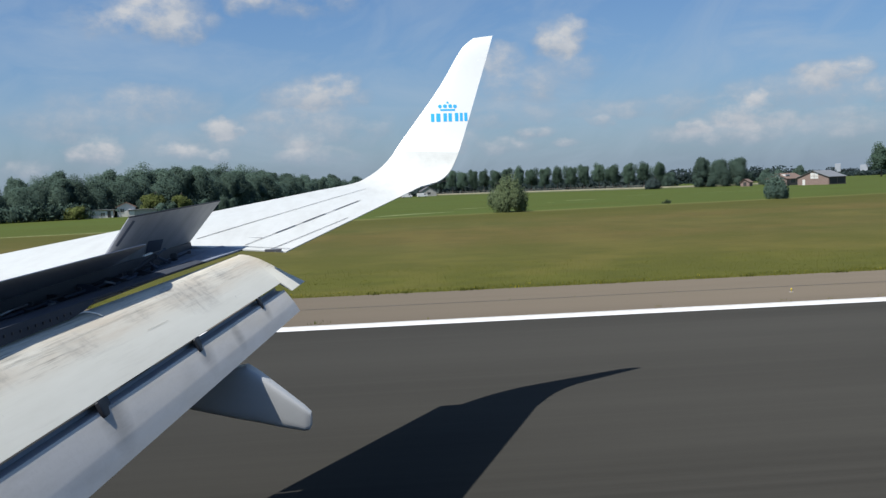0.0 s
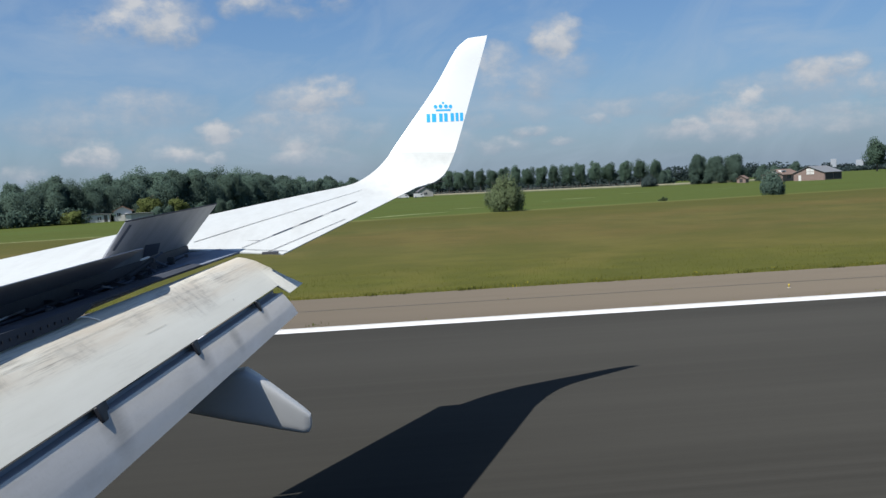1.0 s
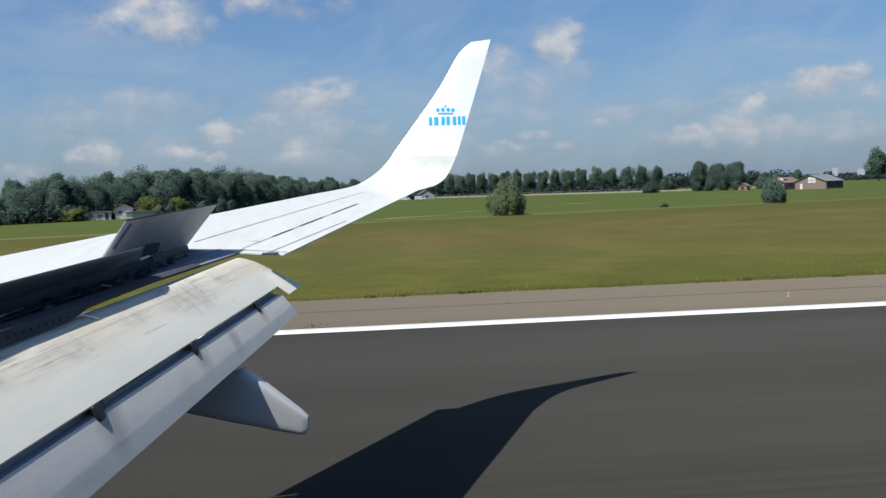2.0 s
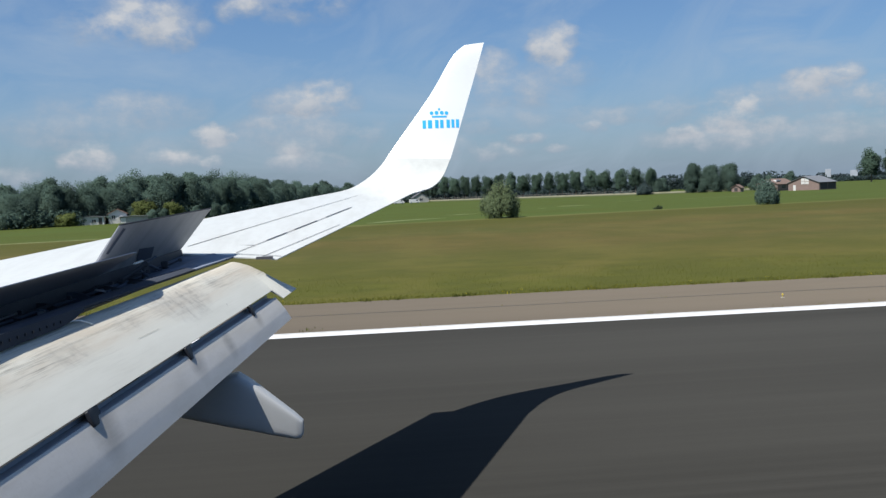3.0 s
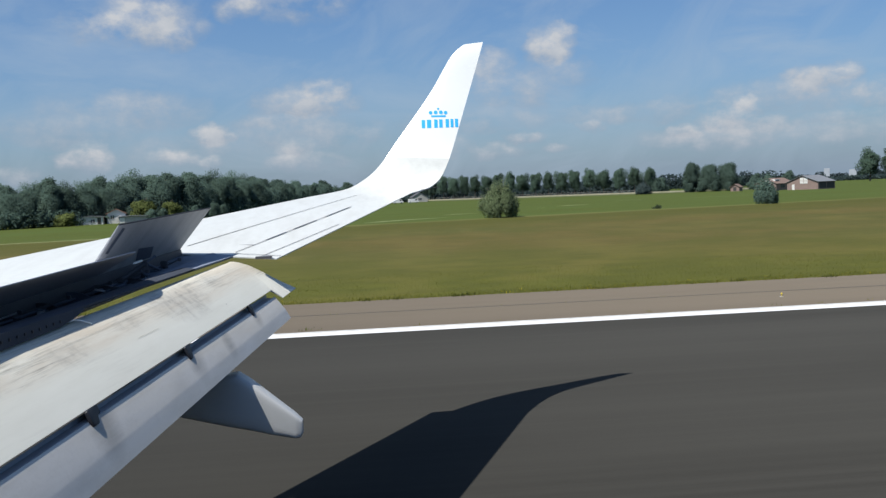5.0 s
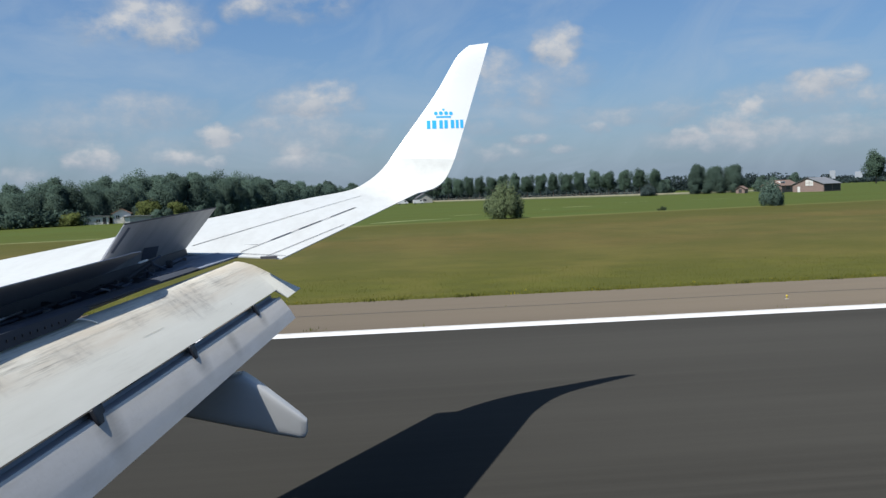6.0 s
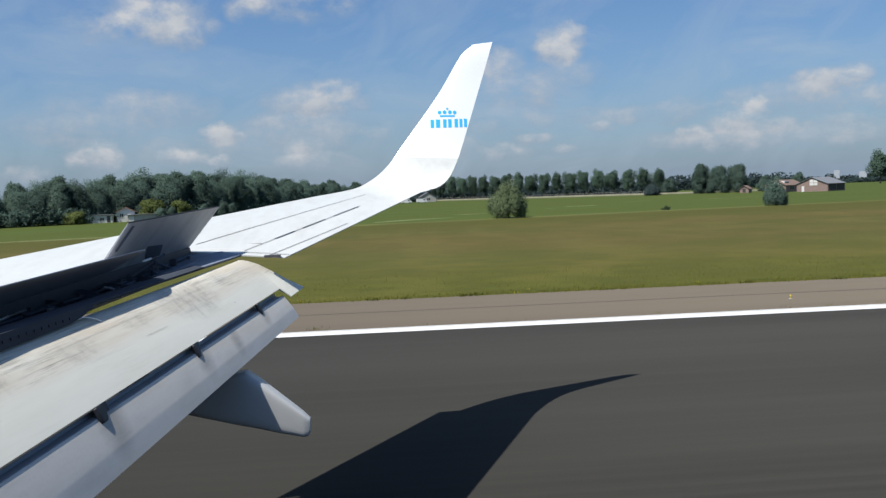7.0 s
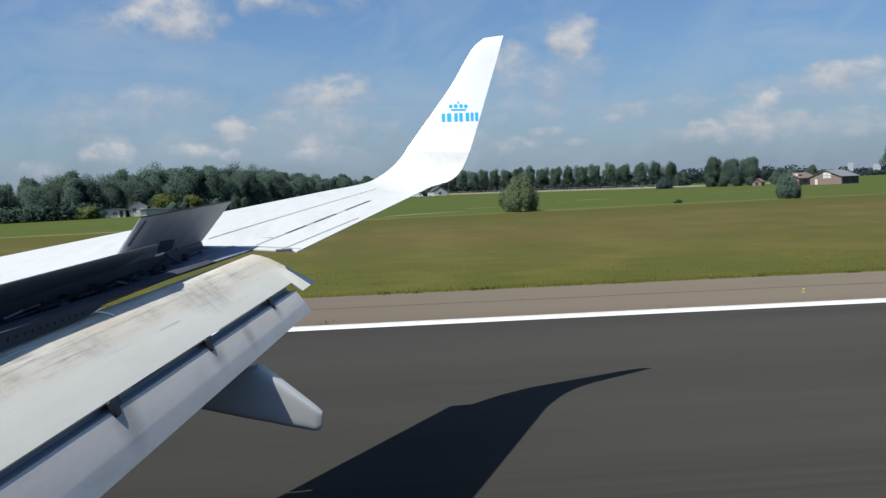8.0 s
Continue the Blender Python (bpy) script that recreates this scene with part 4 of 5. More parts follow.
# linkage under the raised spoiler
for name, a, b, r, mat in (("strut", (-2.169, 8.765, 3.035), (-2.174, 8.755, 2.90), 0.018, BRACKET), ("link", (-2.14, 8.82, 3.04), (-2.06, 8.94, 2.982), 0.013, BAY_SHADE), ("link", (-2.20, 8.66, 3.02), (-2.12, 8.74, 2.93), 0.012, BAY_SHADE),
                           ("actuator", (-2.30, 8.45, 2.93), (-2.12, 8.62, 3.06), 0.022, DARK), ("actuator_rod", (-2.12, 8.62, 3.06), (-2.04, 8.70, 3.12), 0.010, BAY_SHADE), ("crank", (-2.03, 9.02, 3.03), (-2.02, 9.06, 2.96), 0.025, DARK),
                           ("hose", (-2.42, 8.05, 2.895), (-2.37, 8.19, 2.86), 0.009, COVE), ("hose", (-2.36, 8.19, 2.86), (-2.25, 8.42, 2.90), 0.009, BAY_SHADE), ("fitting", (-2.337, 7.998, 2.85), (-2.30, 8.05, 2.815), 0.010, COVE),
                           ("fitting", (-2.30, 8.04, 2.83), (-2.28, 8.075, 2.795), 0.008, ALLOY), ("hose", (-2.62, 7.25, 2.83), (-2.60, 7.40, 2.80), 0.008, BAY_SHADE), ("fitting", (-2.627, 7.30, 2.795), (-2.61, 7.33, 2.80), 0.012, COVE)):
    bm = bmesh.new()
    tube(bm, a, b, r, seg=10)
    for e in (a, b):
        box(bm, (e[0] - r * 1.3, e[1] - r * 0.8, e[2] - r * 1.1), (e[0] + r * 1.3, e[1] + r * 0.8, e[2] + r * 1.1), r * 0.3)
    part(name, bm, mat, bay)


# flaps: every edge is a straight line in y
def edge(x, kx, z, kz):
    return lambda y: (x + kx * (y - 9.5), z + kz * (y - 9.5))


nose, rear = edge(-1.470, 0.266, 2.998, 0.0707), edge(-1.051, 0.241, 2.675, 0.109)
aft_nose, aft_rear = edge(-1.028, 0.2408, 2.597, 0.1072), edge(-0.872, 0.2335, 2.3665, 0.1346)


def flap_ring(y, front, back, belly=0.05, crown=0.022, tuck=0.12):
    """Flap section from trailing edge over the crown to the nose and back below."""
    (x0, z0), (x1, z1) = front(y), back(y)
    d = Vector((x1 - x0, 0, z1 - z0))
    n = Vector((-d.z, 0, d.x)).normalized()
    if n.z < 0:
        n = -n
    o = Vector((x0, y, z0))

    def at(f, h):
        return tuple(o + d * f + n * h)
    return [at(1, 0), at(0.8, crown * 0.55), at(0.55, crown * 0.95), at(0.3, crown), at(0.14, crown * 0.5), at(0.05, -0.006), at(0.0, -0.024), at(-0.02, -tuck * 0.55), at(0.0, -tuck), at(0.15, -tuck - belly),
            at(0.55, -belly * 1.2), at(1, -0.008)]


def flap_end(f, base, grow):
    """How far outboard the flap's end reaches at chord fraction f."""
    return base + (float(np.interp(f, (-0.03, 0.127, 0.42, 0.73, 1.0), (9.536, 9.573, 9.68, 9.745, 9.915))) - base) * grow


def flap_end_ring(base, grow, reach, thick):
    ring = []
    for f, h in ((1, 0), (0.8, 0.012), (0.55, 0.021), (0.3, 0.022), (0.14, 0.011), (0.05, -0.006), (0.0, -0.024), (-0.02, -0.024 - 0.042 * thick), (0.0, -0.024 - 0.096 * thick), (0.15, -0.004 - 0.16 * thick),
                 (0.55, 0.012 - 0.072 * thick), (1, -0.008)):
        y = flap_end(f, base, grow)
        (x0, z0), (x1, z1) = nose(y), rear(y)
        d = Vector((x1 - x0, 0, z1 - z0))
        n = Vector((-d.z, 0, d.x)).normalized()
        n = n if n.z > 0 else -n
        ring.append(tuple(Vector((x0, y, z0)) + d * f * (1 + reach * max(f, 0) ** 3) + n * h))
    return ring


bm = bmesh.new()
loft(bm, [flap_ring(y, nose, rear) for y in (2.4, 4.5, 6.5, 8.0, 9.0, 9.3)] + [flap_end_ring(9.484, 0.0, 0.0, 1.0), flap_end_ring(9.487, 0.01, 0.27, 0.9), flap_end_ring(9.487, 0.85, 0.27, 0.4), flap_end_ring(9.487, 1.0, 0.27, 0.1)])
flap = part("flap", bm, FLAP, airliner, "lowered grey flap stained with grime", smooth=True)


def on_flap(y, f, lift):
    (x0, z0), (x1, z1) = nose(y), rear(y)
    h = np.interp(f, (0, 0.05, 0.14, 0.3, 0.55, 0.8, 1), (-0.02, -0.005, 0.011, 0.022, 0.021, 0.012, 0)) + lift
    d = Vector((x1 - x0, 0, z1 - z0))
    n = Vector((-d.z, 0, d.x)).normalized()
    n = n if n.z > 0 else -n
    return Vector((x0, y, z0)) + d * f + n * h


def flap_seam(a, b, width, mat=None):
    """A thin panel joint on the flap; a and b are (y, fraction of the chord)."""
    bm = bmesh.new()
    n = 10
    span = abs(b[0] - a[0]) > 0.3
    rows = []
    for i in range(n + 1):
        y, f = a[0] + (b[0] - a[0]) * i / n, a[1] + (b[1] - a[1]) * i / n
        if span:
            pair = (on_flap(y, f - width, 0.003), on_flap(y, f + width, 0.003))
        else:
            pair = (on_flap(y - width * 0.5, f, 0.003), on_flap(y + width * 0.5, f, 0.003))
        rows.append([bm.verts.new(q) for q in pair])
    for p, q in zip(rows, rows[1:]):
        bm.faces.new((p[0], p[1], q[1], q[0]))
    part("panel_seam", bm, mat or SEAM, flap)


flap_seam((4.6, 0.30), (9.3, 0.30), 0.0014)
# worn edges of the riveted doublers
for a, b, w in (((7.05, 0.600), (7.37, 0.612), 0.0024), ((8.4, 0.47), (8.9, 0.465), 0.0014)):
    flap_seam(a, b, w, GRIME)

# bonding cable looped over the flap's nose
bm = bmesh.new()
loop = [on_flap(y, f, h) for y, f, h in ((6.675, 0.035, 0.014), (6.69, 0.045, 0.030), (6.72, 0.068, 0.032), (6.755, 0.10, 0.026), (6.79, 0.135, 0.016), (6.825, 0.175, 0.003))]
for p, q in zip(loop, loop[1:]):
    tube(bm, p, q, 0.006, seg=6)
part("bonding_cable", bm, WHITE, flap, "thin white bonding cable")

def aft_ring(y):
    """Aft flap section: a curved skin below a recessed nose that stands in the slot."""
    (x0, z0), (x1, z1) = aft_nose(y), aft_rear(y)
    d = Vector((x1 - x0, 0, z1 - z0))
    n = Vector((-d.z, 0, d.x)).normalized()
    o = Vector((x0, y, z0))
    (rx, rz) = rear(y)

    def at(f, h):
        return tuple(o + d * f + n * h)
    return [at(1, 0), at(0.8, 0.0045), at(0.64, 0.0085), at(0.58, 0.009), at(0.25, 0.005), at(0.0, 0.0), (x0 - 0.03, y, z0 - 0.014), (rx - 0.062, y, rz - 0.085), (rx - 0.066, y, rz - 0.05), (rx - 0.10, y, rz - 0.07),
            (rx - 0.10, y, rz - 0.13), at(0.4, -0.06), at(1, -0.007)]


bm = bmesh.new()
loft(bm, [aft_ring(y) for y in (2.4, 4.0, 5.5, 7.0, 8.4, 9.5)])
aft = part("aft_flap", bm, AFTFLAP, airliner, "hanging grey aft flap below a shadowed slot", smooth=True)

bm = bmesh.new()
rings = []
for y in (2.4, 4.0, 5.5, 7.0, 8.4, 9.44):
    (x0, z0), (rx, rz) = aft_nose(y), rear(y)
    rings.append([(x0 - 0.001, y, z0 + 0.003), (rx - 0.058, y, rz - 0.079), (rx - 0.060, y, rz - 0.050), (rx - 0.068, y, rz - 0.055), (rx - 0.066, y, rz - 0.09), (x0 - 0.006, y, z0 - 0.012)])
loft(bm, rings)
part("slot_face", bm, SLOT_SHADE, aft, "grey face inside the flap slot with shade in its colour")


def bracket(y, wide):
    """Black rounded hinge bracket that bridges the slot behind the flap."""
    x, z = rear(y)
    bm = bmesh.new()
    top, foot = Vector((x - 0.012, y, z - 0.012)), Vector((x + 0.048, y, z - 0.110))
    run = foot - top
    out = Vector((-run.z, 0, run.x)).normalized()
    top, foot = top - out * 0.004, foot - out * 0.019
    run = foot - top
    rings = []
    for f, k in ((0.0, 0.92), (0.06, 1.0), (0.5, 0.97), (0.8, 0.93), (0.94, 0.88), (0.985, 0.82), (1.0, 0.70)):
        rings.append([top + run * f + Vector((0, 1, 0)) * wide * k * math.copysign(abs(math.cos(a)) ** 0.35, math.cos(a)) + out * 0.019 * k * math.copysign(abs(math.sin(a)) ** 0.35, math.sin(a))
                      for a in (2 * math.pi * i / 16 for i in range(16))])
    loft(bm, rings)
    part("hinge_bracket", bm, RUBBER, aft, "black hinge bracket bridging the flap slot", smooth=True)


for y, s in ((8.87, 0.062), (7.48, 0.078), (6.05, 0.105)):
    bracket(y, s)

# flap track fairing: rounded canoe under the flap with a blunt tail
bm = bmesh.new()
rings = []
for x, lo, hi, w in ((-2.7, 2.15, 2.30, 0.08), (-2.2, 1.93, 2.14, 0.13), (-1.70, 1.745, 2.10, 0.14), (-1.30, 1.635, 2.09, 0.135), (-1.22, 1.615, 2.10, 0.13), (-1.12, 1.59, 2.03, 0.12), (-0.95, 1.54, 1.885, 0.10),
                     (-0.745, 1.49, 1.71, 0.075), (-0.70, 1.495, 1.665, 0.066), (-0.68, 1.53, 1.645, 0.055)):
    mid, half = (lo + hi) / 2, (hi - lo) / 2
    ring = []
    for i in range(24):
        a = 2 * math.pi * (i + 0.5) / 24
        ca, sa = math.cos(a), math.sin(a)
        ring.append((x * 1.024, 8.19 + 1.024 * w * math.copysign(abs(ca) ** 0.30, ca), 1.024 * (mid + half * math.copysign(abs(sa) ** 0.38, sa)) - 0.083))
    rings.append(ring)
loft(bm, rings)
part("track_fairing", bm, FAIRING, airliner, "rounded grey flap track fairing with a blunt tail", smooth=True)

# static wick at the wing tip
for k, (x, y, z) in enumerate(((0.93, 15.05, 3.672), (1.08, 15.40, 3.70))):
    bm = bmesh.new()
    tube(bm, (x - 0.06, y, z), (x + 0.12, y, z + 0.005), 0.008, 0.005, 6)
    part("static_wick", bm, RUBBER, outer)

# the unseen plain fuselage side and the main wheels close the place behind the eye
bm = bmesh.new()
rings = []
for x, r, dz in ((-19, 0.5, -0.3), (-17.5, 1.3, -0.15), (-14.5, 1.8, 0), (-12, 1.88, 0), (8, 1.88, 0), (13, 1.5, 0.3), (18, 0.7, 0.8), (20, 0.25, 1.0)):
    rings.append([(x, -2.02 + r * math.cos(a), 3.2 + dz + r * math.sin(a)) for a in (2 * math.pi * i / 40 for i in range(40))])
loft(bm, rings)
part("fuselage", bm, HULL, airliner, "pale blue painted fuselage side", smooth=True)
for y in (-4.4, 0.35):
    for dy in (-0.42, 0.0):
        bm = bmesh.new()
        tube(bm, (-4.6, y + dy, 0.56 - LIFT), (-4.6, y + dy + 0.36, 0.56 - LIFT), 0.56, seg=28)
        bmesh.ops.bevel(bm, geom=[e for e in bm.edges if abs(e.verts[0].co.y - e.verts[1].co.y) < 0.01], offset=0.08, segments=3, affect="EDGES")
        part("main_wheel", bm, RUBBER, airliner, "", smooth=True)
    bm = bmesh.new()
    tube(bm, (-4.6, y - 0.03, 0.5 - LIFT), (-4.6, y - 0.03, 2.3), 0.11)
    part("gear_leg", bm, ALLOY, airliner)

# ---- trees ----


def leaves(seed, height, width, low, count, size, mat, name, lobes=9, shape="round"):
    """A crown of many small leaf clumps round several lobes, with gaps between them."""
    r = np.random.default_rng(seed)
    cz, hz = (low + height) / 2, (height - low) / 2
    n = lobes * 2
    k = np.arange(n)
    a = k * 2.4 + r.uniform(-0.5, 0.5, n)
    u = -0.95 + 1.38 * (k + r.uniform(0.1, 0.9, n)) / n
    taper = np.sqrt(np.clip(1 - ((u + 0.95) / 1.5) ** 1.8, 0.05, 1))
    if shape in ("tall", "oval"):
        taper = np.sqrt(np.clip(1 - 0.8 * ((u + 0.22) / 0.78) ** 2, 0.1, 1))
    q = taper * r.uniform(0.3, 0.98, n) * width / 2
    cents = np.stack((q * np.cos(a), q * np.sin(a), cz + u * hz * 0.9), 1)
    big = r.uniform(0.14, 0.33, n) * (0.6 + 0.4 * taper)
    cents[:, 2] += r.normal(size=n) * hz * 0.09
    stretch = np.full(n, min(hz * 1.6, width * 1.1))
    if shape == "bush":  # upright sprays of unequal height from one foot
        q = width * 0.40 * np.sqrt((k + 0.5) / n)
        tops = height * (1 - 0.42 * (q / (width * 0.4)) ** 2) * r.uniform(0.74, 1.06, n)
        big = r.uniform(0.09, 0.16, n)
        foot = tops * r.uniform(-0.2, 0.12, n)
        cents = np.stack((q * np.cos(a), q * np.sin(a), (tops + foot) / 2), 1)
        stretch = (tops - foot) / 2 / big
    pick = r.integers(n, size=count)
    d = r.normal(size=(count, 3))
    d /= np.linalg.norm(d, axis=1, keepdims=True)
    rad = (r.uniform(0.25, 1.0, count) ** 0.6 * big[pick])[:, None]
    p = cents[pick] + d * rad * np.stack((np.full(count, width), np.full(count, width), stretch[pick]), 1)
    # foliage between the lobes closes the crown's middle
    inner = np.arange(count) < count * (0.03 if shape == "bush" else 0.26)
    lift = np.clip(d[:, 2:3], -1, 1)
    fill = np.array((0, 0, cz - 0.12 * hz)) + d * np.array((width * 0.35, width * 0.35, hz * 0.66)) * (0.78 + 0.22 * r.random((count, 1)))
    fill[:, :2] *= 1 - 0.25 * np.clip(lift, 0, 1)
    p = np.where(inner[:, None], fill, p)
    p += r.normal(size=(count, 3)) * width * 0.022
    keep = (p[:, 2] > max(low * 0.9, 0.0)) & (p[:, 2] < height * 1.12)
    p, d = p[keep], d[keep]
    m = len(p)
    out = (p - np.array((0, 0, cz))) / np.array((width / 2, width / 2, hz))
    out /= np.linalg.norm(out, axis=1, keepdims=True) + 1e-6
    soft_n = d * 0.32 + out * 0.5 + np.array((0, 0, 0.55)) + r.normal(size=(m, 3)) * 0.12
    soft_n /= np.linalg.norm(soft_n, axis=1, keepdims=True)
    nor = d + r.normal(size=(m, 3)) * 0.42
    nor *= np.where((nor * soft_n).sum(1) < 0, -1.0, 1.0)[:, None]
    t = np.cross(nor, r.normal(size=(m, 3)))
    t /= np.linalg.norm(t, axis=1, keepdims=True)
    b = np.cross(nor, t)
    b /= np.linalg.norm(b, axis=1, keepdims=True)
    s = (size * r.uniform(0.6, 1.3, m) * 0.6)[:, None]
    quads = np.stack([p + (t * ca + b * cb) * s for ca, cb in ((-1, -0.5), (0.1, -0.9), (1, 0.3), (-0.1, 0.9))], 1)
    ob = mesh_object(name, quads.reshape(-1, 3).tolist(), np.arange(m * 4).reshape(-1, 4).tolist(), mat)
    ob.data.normals_split_custom_set_from_vertices(np.repeat(soft_n, 4, axis=0).tolist())
    return ob


def trunk_mesh(seed, height, r0, limbs, reach):
    r = random.Random(seed)
    bm = bmesh.new()
    pts = [Vector((r.uniform(-0.15, 0.15) * i, r.uniform(-0.15, 0.15) * i, height * i / 4)) for i in range(5)]
    pts[0] = Vector((0, 0, -0.1))
    for i in range(4):
        tube(bm, pts[i], pts[i + 1], r0 * (1 - 0.2 * i), r0 * (0.8 - 0.2 * i) + 0.02, 8)
    for k in range(limbs):
        f = r.uniform(0.3, 0.95)
        i = min(int(f * 4), 3)
        a = pts[i].lerp(pts[i + 1], f * 4 - i)
        ang = r.uniform(0, 6.28)
        tube(bm, a, a + Vector((math.cos(ang) * reach, math.sin(ang) * reach, reach * r.uniform(0.5, 1.1))), r0 * 0.35, 0.02, 6)
    return bm


def make_tree(seed, name, height, width, low, count, size, mat, label, category="tree", lobes=9, shape="round", limbs=7):
    t = thing(name, label, category)
    part("trunk", trunk_mesh(seed, height * 0.72, height * 0.017 + 0.03, limbs, width * 0.28), BARK, t)
    c = leaves(seed, height, width, low, count, size, mat, "crown", lobes, shape)
    under(c, t)
    return t


WOOD_TREES = [make_tree(100 + i, "woodland_tree", h, w, lo, 26000, 0.20, LEAF_WOOD, "dark green broadleaf tree in a dense woodland edge", lobes=12)
              for i, (h, w, lo) in enumerate(((11.0, 7.4, 0.8), (12.5, 7.0, 1.0), (10.0, 8.0, 0.6), (11.5, 6.0, 0.9)))]
ROW_TREES = [make_tree(200 + i, "avenue_tree", h, w, lo, 15000, 0.21, LEAF_ROW, "round-crowned dark green avenue tree with a bare lower trunk", lobes=9, shape="oval")
             for i, (h, w, lo) in enumerate(((11.2, 6.6, 2.7), (11.8, 6.2, 2.9), (11.4, 6.8, 2.6)))]
POPLARS = [make_tree(300 + i, "poplar_tree", h, w, lo, 10000, 0.52, LEAF_ROW, "tall dark green poplar in a row", lobes=11, shape="tall")
           for i, (h, w, lo) in enumerate(((22.0, 12.0, 4.5), (23.0, 11.0, 5.0), (21.5, 12.5, 4.2)))]
YELLOW_TREE = make_tree(400, "garden_tree", 5.4, 5.2, 0.4, 7000, 0.26, LEAF_YELLOW, "yellowish green young tree before the woodland")
SHRUB = make_tree(502, "field_bush", 4.6, 5.6, -0.3, 19000, 0.125, LEAF_BUSH, "dense uneven green bush alone in the grass", "bush", lobes=8, shape="bush")
DARK_BUSH = make_tree(503, "dark_bush", 5.6, 7.4, -0.3, 9000, 0.26, LEAF_HAZE, "dark green spreading bush at the avenue's end", "bush", lobes=9, shape="bush")
SHRUB_TALL = make_tree(501, "field_bush", 3.4, 3.4, -0.3, 12000, 0.115, LEAF_WOOD, "small upright green bush alone in the grass", "bush", lobes=12, shape="bush")

used = set()
trng = random.Random(3)


def plant(proto, x, y, s=1.0, sz=None, group=""):
    m = pose(x, y, -0.03, 0, 0, trng.uniform(0, 360)) @ Matrix.Diagonal((s, s, sz or s, 1))
    if proto.name in used:
        ob = copy_thing(proto, m)
        ob.matrix_basis = m
    else:
        used.add(proto.name)
        ob = proto
        ob.matrix_basis = m
    if group:
        tagged(ob, group=group)
    return ob


# avenue across the field
for i in range(24):
    f = -0.038 + 0.0715 * i
    x, y = 117 - 69.8 * f, 380 + 92 * f
    plant(ROW_TREES[i % 3], x + trng.uniform(-0.2, 0.2), y + trng.uniform(-0.4, 0.4), trng.uniform(0.94, 1.02), trng.uniform(1.12, 1.22) + 0.1 * f, group="trees along the avenue")
# clump beside the farm
for x, y, s in ((135.4, 371, 1.14), (142.6, 369, 1.22), (150.2, 368, 1.26), (146, 377, 1.12), (138.8, 378, 1.1)):
    plant(WOOD_TREES[1 + trng.randrange(3)], x, y, s * 0.97, s * 1.16, group="trees beside the farm")
plant(DARK_BUSH, 115.6, 373.5)
for x, y, s in ((121.6, 375, 0.66), (124.0, 377, 0.85)):
    plant(WOOD_TREES[trng.randrange(4)], x, y, s, group="trees beside the farm")
for x, y, s in ((133, 366, 0.5), (137, 365, 0.42), (143, 364, 0.45), (149, 364, 0.5)):
    plant(WOOD_TREES[trng.randrange(4)], x, y, s, group="trees beside the farm")
for x, y, s in ((154, 352, 0.62), (157, 356, 0.72), (161.5, 354, 0.6), (188, 392, 0.78), (180, 396, 0.6)):
    plant(WOOD_TREES[trng.randrange(4)], x, y, s, group="trees beside the farm")
# woodland edge ahead of the wing
for x, y, s in ((-79.5, 231, 0.42), (-82.5, 229, 0.5), (-86, 227, 0.44), (-55.0, 234.5, 0.40), (-52.5, 236, 0.34), (-61.5, 241, 0.45), (-71.0, 240, 0.5)):
    plant(WOOD_TREES[trng.randrange(4)], x, y, s, group="trees of the woodland edge")
WOOD_LINE = [(-191.2, 168.8), (-118.1, 189), (-81, 220.5), (-49.5, 270), (-36, 337.5), (-27, 416.2), (-11.2, 501.8), (45, 519.8)]
for a, b in zip(WOOD_LINE, WOOD_LINE[1:]):
    length = math.hypot(b[0] - a[0], b[1] - a[1])
    n = int(length / 5.0)
    d = ((b[0] - a[0]) / length, (b[1] - a[1]) / length)
    for i in range(n):
        f = (i + trng.uniform(0.2, 0.8)) / n
        for row in range(2):
            off = row * 6.5 + trng.uniform(0, 2.5)
            plant(WOOD_TREES[trng.randrange(4)], a[0] + (b[0] - a[0]) * f - d[1] * off, a[1] + (b[1] - a[1]) * f + d[0] * off,
                  (trng.uniform(0.84, 1.22) + 0.2 * row) * float(np.interp(a[0] + (b[0] - a[0]) * f, (-84, -70, -58, -44, -30), (0.86, 0.94, 1.12, 1.12, 1.0))), group="trees of the woodland edge")
for i in range(26):
    f = i / 26.0
    if -77.5 < -108 + 69.8 * f < -54.5:
        continue
    plant(WOOD_TREES[i % 4], -108 + 69.8 * f + trng.uniform(-2, 2), 189 + 74.3 * f + trng.uniform(-1, 1), trng.uniform(0.25, 0.45), group="trees of the woodland edge")
for x, y, s in ((-58, 237.5, 1.28), (-51.2, 238.8, 1.14), (-74.2, 224, 0.66), (-71.9, 223, 0.74)):
    plant(YELLOW_TREE, x, y, s)
# poplar row beyond the farm
for i in range(11):
    gap = 20 if i > 7 else 0
    plant(POPLARS[i % 3], 328 + 14.6 * i + gap, 569 - 3.4 * i, trng.uniform(1.28, 1.4), trng.uniform(1.05, 1.16), group="poplar row")
plant(SHRUB, 19.9, 137.2, 1.22, 1.32)
plant(SHRUB_TALL, 66.5, 147.0, 1.22, 1.5)


